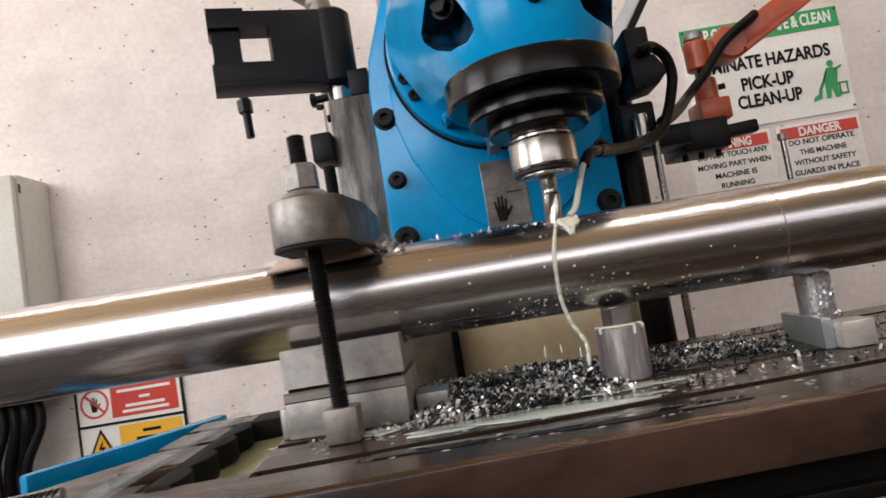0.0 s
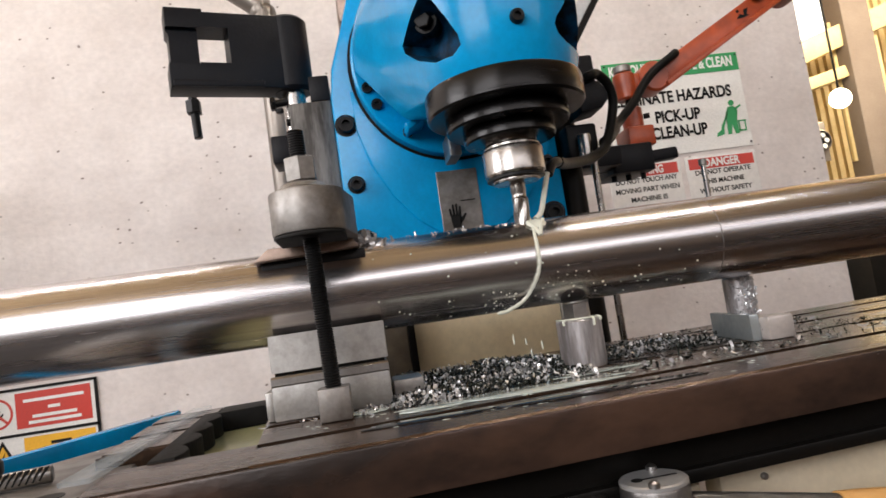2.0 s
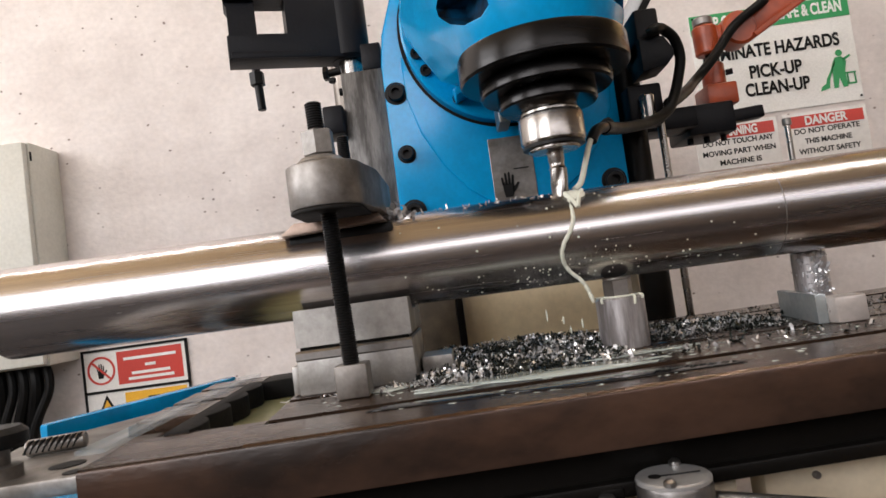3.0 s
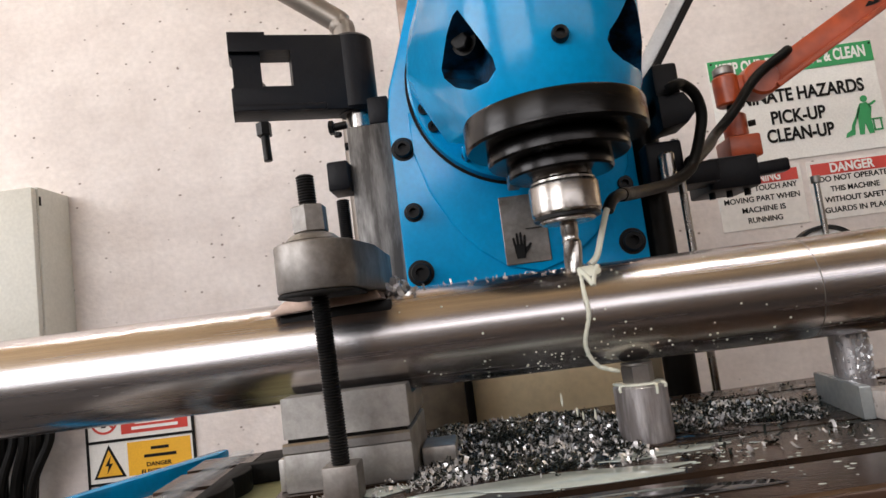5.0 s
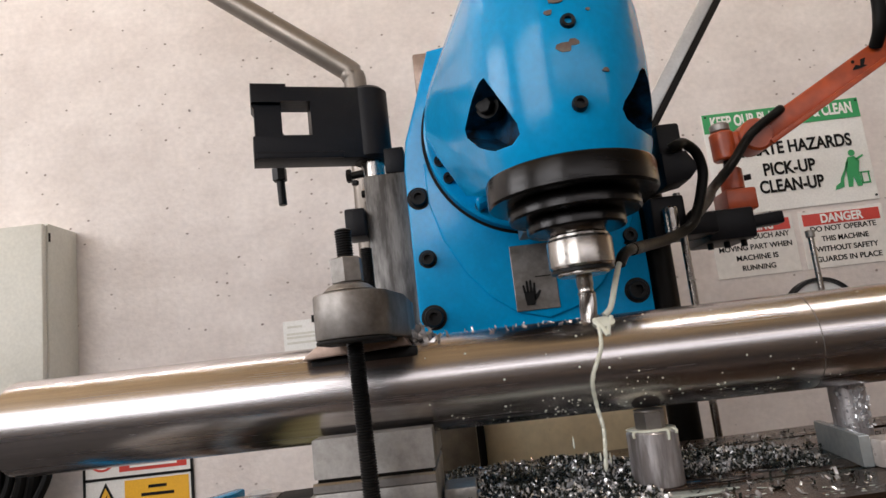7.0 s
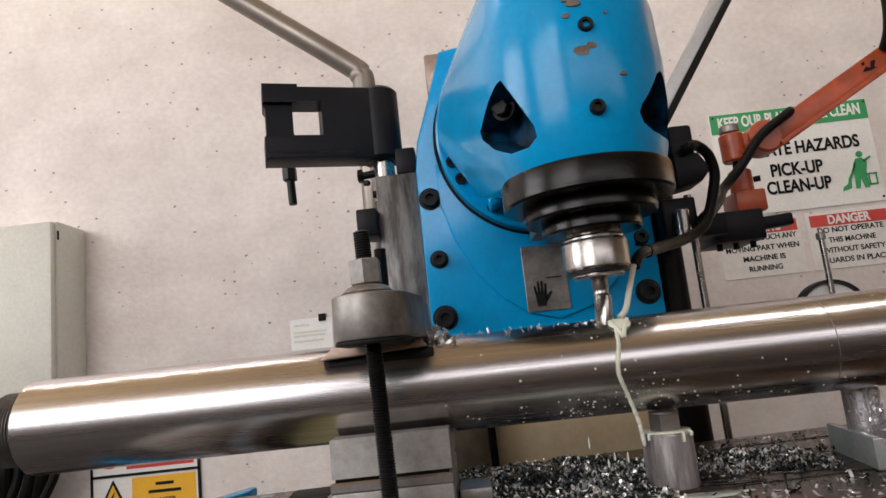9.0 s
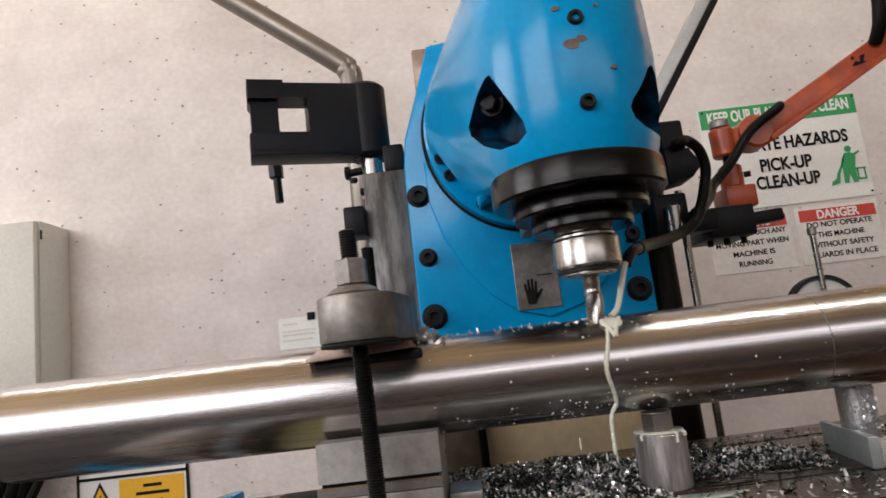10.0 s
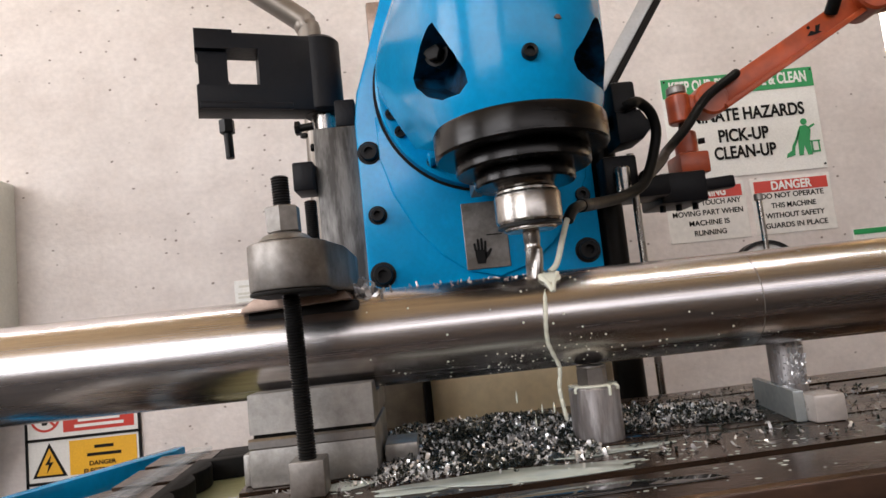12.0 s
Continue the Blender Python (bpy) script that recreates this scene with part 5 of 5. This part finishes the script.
tube([(0.050, 0.640, 1.2555), (0.055, 0.632, 1.2475), (0.058, 0.627, 1.2395)], 0.0022, 8, 5, bm=own)
tube([(0.067, 0.642, 1.2565), (0.061, 0.632, 1.2475), (0.0585, 0.627, 1.2395)], 0.0022, 8, 5, bm=own)
tube([(0.046, 0.647, 1.2590), (0.044, 0.648, 1.2625), (0.043, 0.650, 1.2640)], 0.0014, 8, 5, bm=own)
part("foam", own, COOLANT, jet)


FLOW_0 = [(0, 0.051, 1.261), (0.5, 0.057, 1.263), (1, 0.054, 1.259), (1.5, 0.06, 1.262), (2, 0.055, 1.262), (2.5, 0.054, 1.255), (3, 0.051, 1.261), (3.5, 0.052, 1.256), (5.5, 0.051, 1.258), (6, 0.056, 1.256), (6.5, 0.059, 1.26), (7, 0.053, 1.253), (9, 0.055, 1.259), (9.5, 0.054, 1.256), (10, 0.057, 1.258), (10.5, 0.061, 1.26), (11, 0.056, 1.261), (11.5, 0.055, 1.261), (12, 0.055, 1.257)]
FLOW_1 = [(0, 0.038, 1.227), (0.5, 0.046, 1.237), (1, 0.045, 1.234), (1.5, 0.053, 1.229), (2, 0.051, 1.229), (2.5, 0.055, 1.225), (3, 0.051, 1.228), (3.5, 0.036, 1.224), (5.5, 0.053, 1.237), (6, 0.045, 1.234), (6.5, 0.046, 1.234), (7, 0.049, 1.23), (9, 0.052, 1.236), (9.5, 0.047, 1.234), (10, 0.05, 1.236), (10.5, 0.05, 1.229), (11, 0.053, 1.228), (11.5, 0.062, 1.227), (12, 0.048, 1.225)]
FLOW_2 = [(0, 0.037, 1.188), (0.5, 0.028, 1.21), (1, 0.035, 1.209), (1.5, 0.047, 1.203), (2, 0.048, 1.203), (2.5, 0.047, 1.204), (3, 0.037, 1.201), (3.5, 0.044, 1.207), (5.5, 0.051, 1.218), (6, 0.035, 1.21), (6.5, 0.049, 1.211), (7, 0.037, 1.202), (9, 0.047, 1.21), (9.5, 0.058, 1.215), (10, 0.044, 1.211), (10.5, 0.042, 1.204), (11, 0.056, 1.202), (11.5, 0.059, 1.206), (12, 0.047, 1.195)]
FLOW_3 = [(0, 0.043, 1.162), (0.5, 0.037, 1.191), (1, 0.039, 1.186), (1.5, 0.035, 1.178), (2, 0.034, 1.179), (2.5, 0.029, 1.194), (3, 0.04, 1.184), (3.5, 0.049, 1.187), (5.5, 0.042, 1.191), (6, 0.043, 1.187), (6.5, 0.056, 1.181), (7, 0.039, 1.178), (9, 0.054, 1.187), (9.5, 0.046, 1.201), (10, 0.05, 1.184), (10.5, 0.041, 1.178), (11, 0.06, 1.18), (11.5, 0.052, 1.181), (12, 0.056, 1.171)]
FLOW_4 = [(0, 0.053, 1.141), (0.5, 0.054, 1.184), (1, 0.055, 1.168), (1.5, 0.013, 1.169), (2, 0.014, 1.169), (2.5, 0.019, 1.179), (3, 0.054, 1.167), (3.5, 0.062, 1.165), (5.5, 0.048, 1.174), (6, 0.059, 1.17), (6.5, 0.056, 1.148), (7, 0.042, 1.155), (9, 0.061, 1.163), (9.5, 0.056, 1.192), (10, 0.044, 1.168), (10.5, 0.044, 1.161), (11, 0.049, 1.147), (11.5, 0.04, 1.171), (12, 0.054, 1.151)]
FLOW_5 = [(0, 0.053, 1.121), (0.5, 0.074, 1.167), (1, 0.052, 1.161), (1.5, -0.006, 1.167), (2, 0.005, 1.168), (2.5, 0.012, 1.167), (3, 0.06, 1.15), (3.5, 0.061, 1.153), (5.5, 0.07, 1.168), (6, 0.066, 1.157), (6.5, 0.059, 1.123), (7, 0.039, 1.122), (9, 0.063, 1.143), (9.5, 0.068, 1.179), (10, 0.043, 1.138), (10.5, 0.046, 1.131), (11, 0.049, 1.126), (11.5, 0.022, 1.17), (12, 0.057, 1.125)]
FLOWS = (FLOW_0, FLOW_1, FLOW_2, FLOW_3, FLOW_4, FLOW_5)
PIECES = 16
own = lathe([(0.0004, -0.0066), (0.0017, -0.005), (0.0021, 0), (0.0017, 0.005), (0.0004, 0.0066)], 10)
drop_mesh = mesh_of("water_piece", own, COOLANT)
stream = []
for k in range(PIECES):
    ob = new("water_piece", drop_mesh)
    ob.parent = jet
    ob.matrix_parent_inverse = inverse_of(jet)
    stream.append(ob)
drops = []
for x, y, z, h in ((0.018, 0.652, 1.136, 0.006), (0.031, 0.648, 1.128, 0.004), (0.047, 0.640, 1.139, 0.005), (0.039, 0.655, 1.122, 0.004)):
    ob = part("drop", lathe([(0.0003, -h), (0.0009, -h * 0.6), (0.001, 0), (0.0006, h * 0.6), (0.0002, h)], 8, m=Matrix.Translation((x, y, z))), COOLANT, jet)
    drops.append(ob)
part("residue", slab(blob(JX - 0.013, JY - 0.010, 0.008, 0.006, 3), 1.1502, 1.1514, 0.0004, axis="z"), COOLANT, jet)


def node(k, t):
    """Place of the k-th bend of the stream at t: on the shaft's skin, then falling free; it sways between the known moments."""
    row = FLOWS[k]
    x, z = np.interp(t, [r[0] for r in row], [r[1] for r in row]), np.interp(t, [r[0] for r in row], [r[2] for r in row])
    x += 0.004 * k / 5 * math.sin(4 * math.pi * t) * math.sin(1.7 * t + k)
    h = z - AZ
    r = AR + 0.0014
    y = AY - math.sqrt(max(r * r - h * h, 0.0)) if h > -0.03 else 0.630
    return V(x, max(min(y, 0.650), 0.6178), z)


def flow_pose(i, t):
    """Pose of the i-th rigid piece, spaced evenly along the bends."""
    pts = spline([node(k, t) for k in range(6)], 6)
    far = [0.0]
    for a, b in zip(pts, pts[1:]):
        far.append(far[-1] + (b - a).length)
    want = far[-1] * (i + 0.5) / PIECES
    n = max(k for k in range(len(far) - 1) if far[k] <= want)
    f = (want - far[n]) / max(far[n + 1] - far[n], 1e-6)
    return frame_to(pts[n].lerp(pts[n + 1], f), pts[n].lerp(pts[n + 1], f) + (pts[n + 1] - pts[n]))


def motions():
    """The turning cutter and the waving coolant."""
    walk(spindle, [(k / 15, pose(SX, SY, SPZ, 0, 0, -72.0 * k)) for k in range(181)])
    for i, ob in enumerate(stream):
        walk(ob, [(k / 10, flow_pose(i, k / 10)) for k in range(121)])
    for i, ob in enumerate(drops):
        walk(ob, [(k / 10, pose(0.002 * math.sin(2.3 * k + i), 0, 0.010 * math.sin(1.9 * k + 2 * i))) for k in range(121)])


motions()
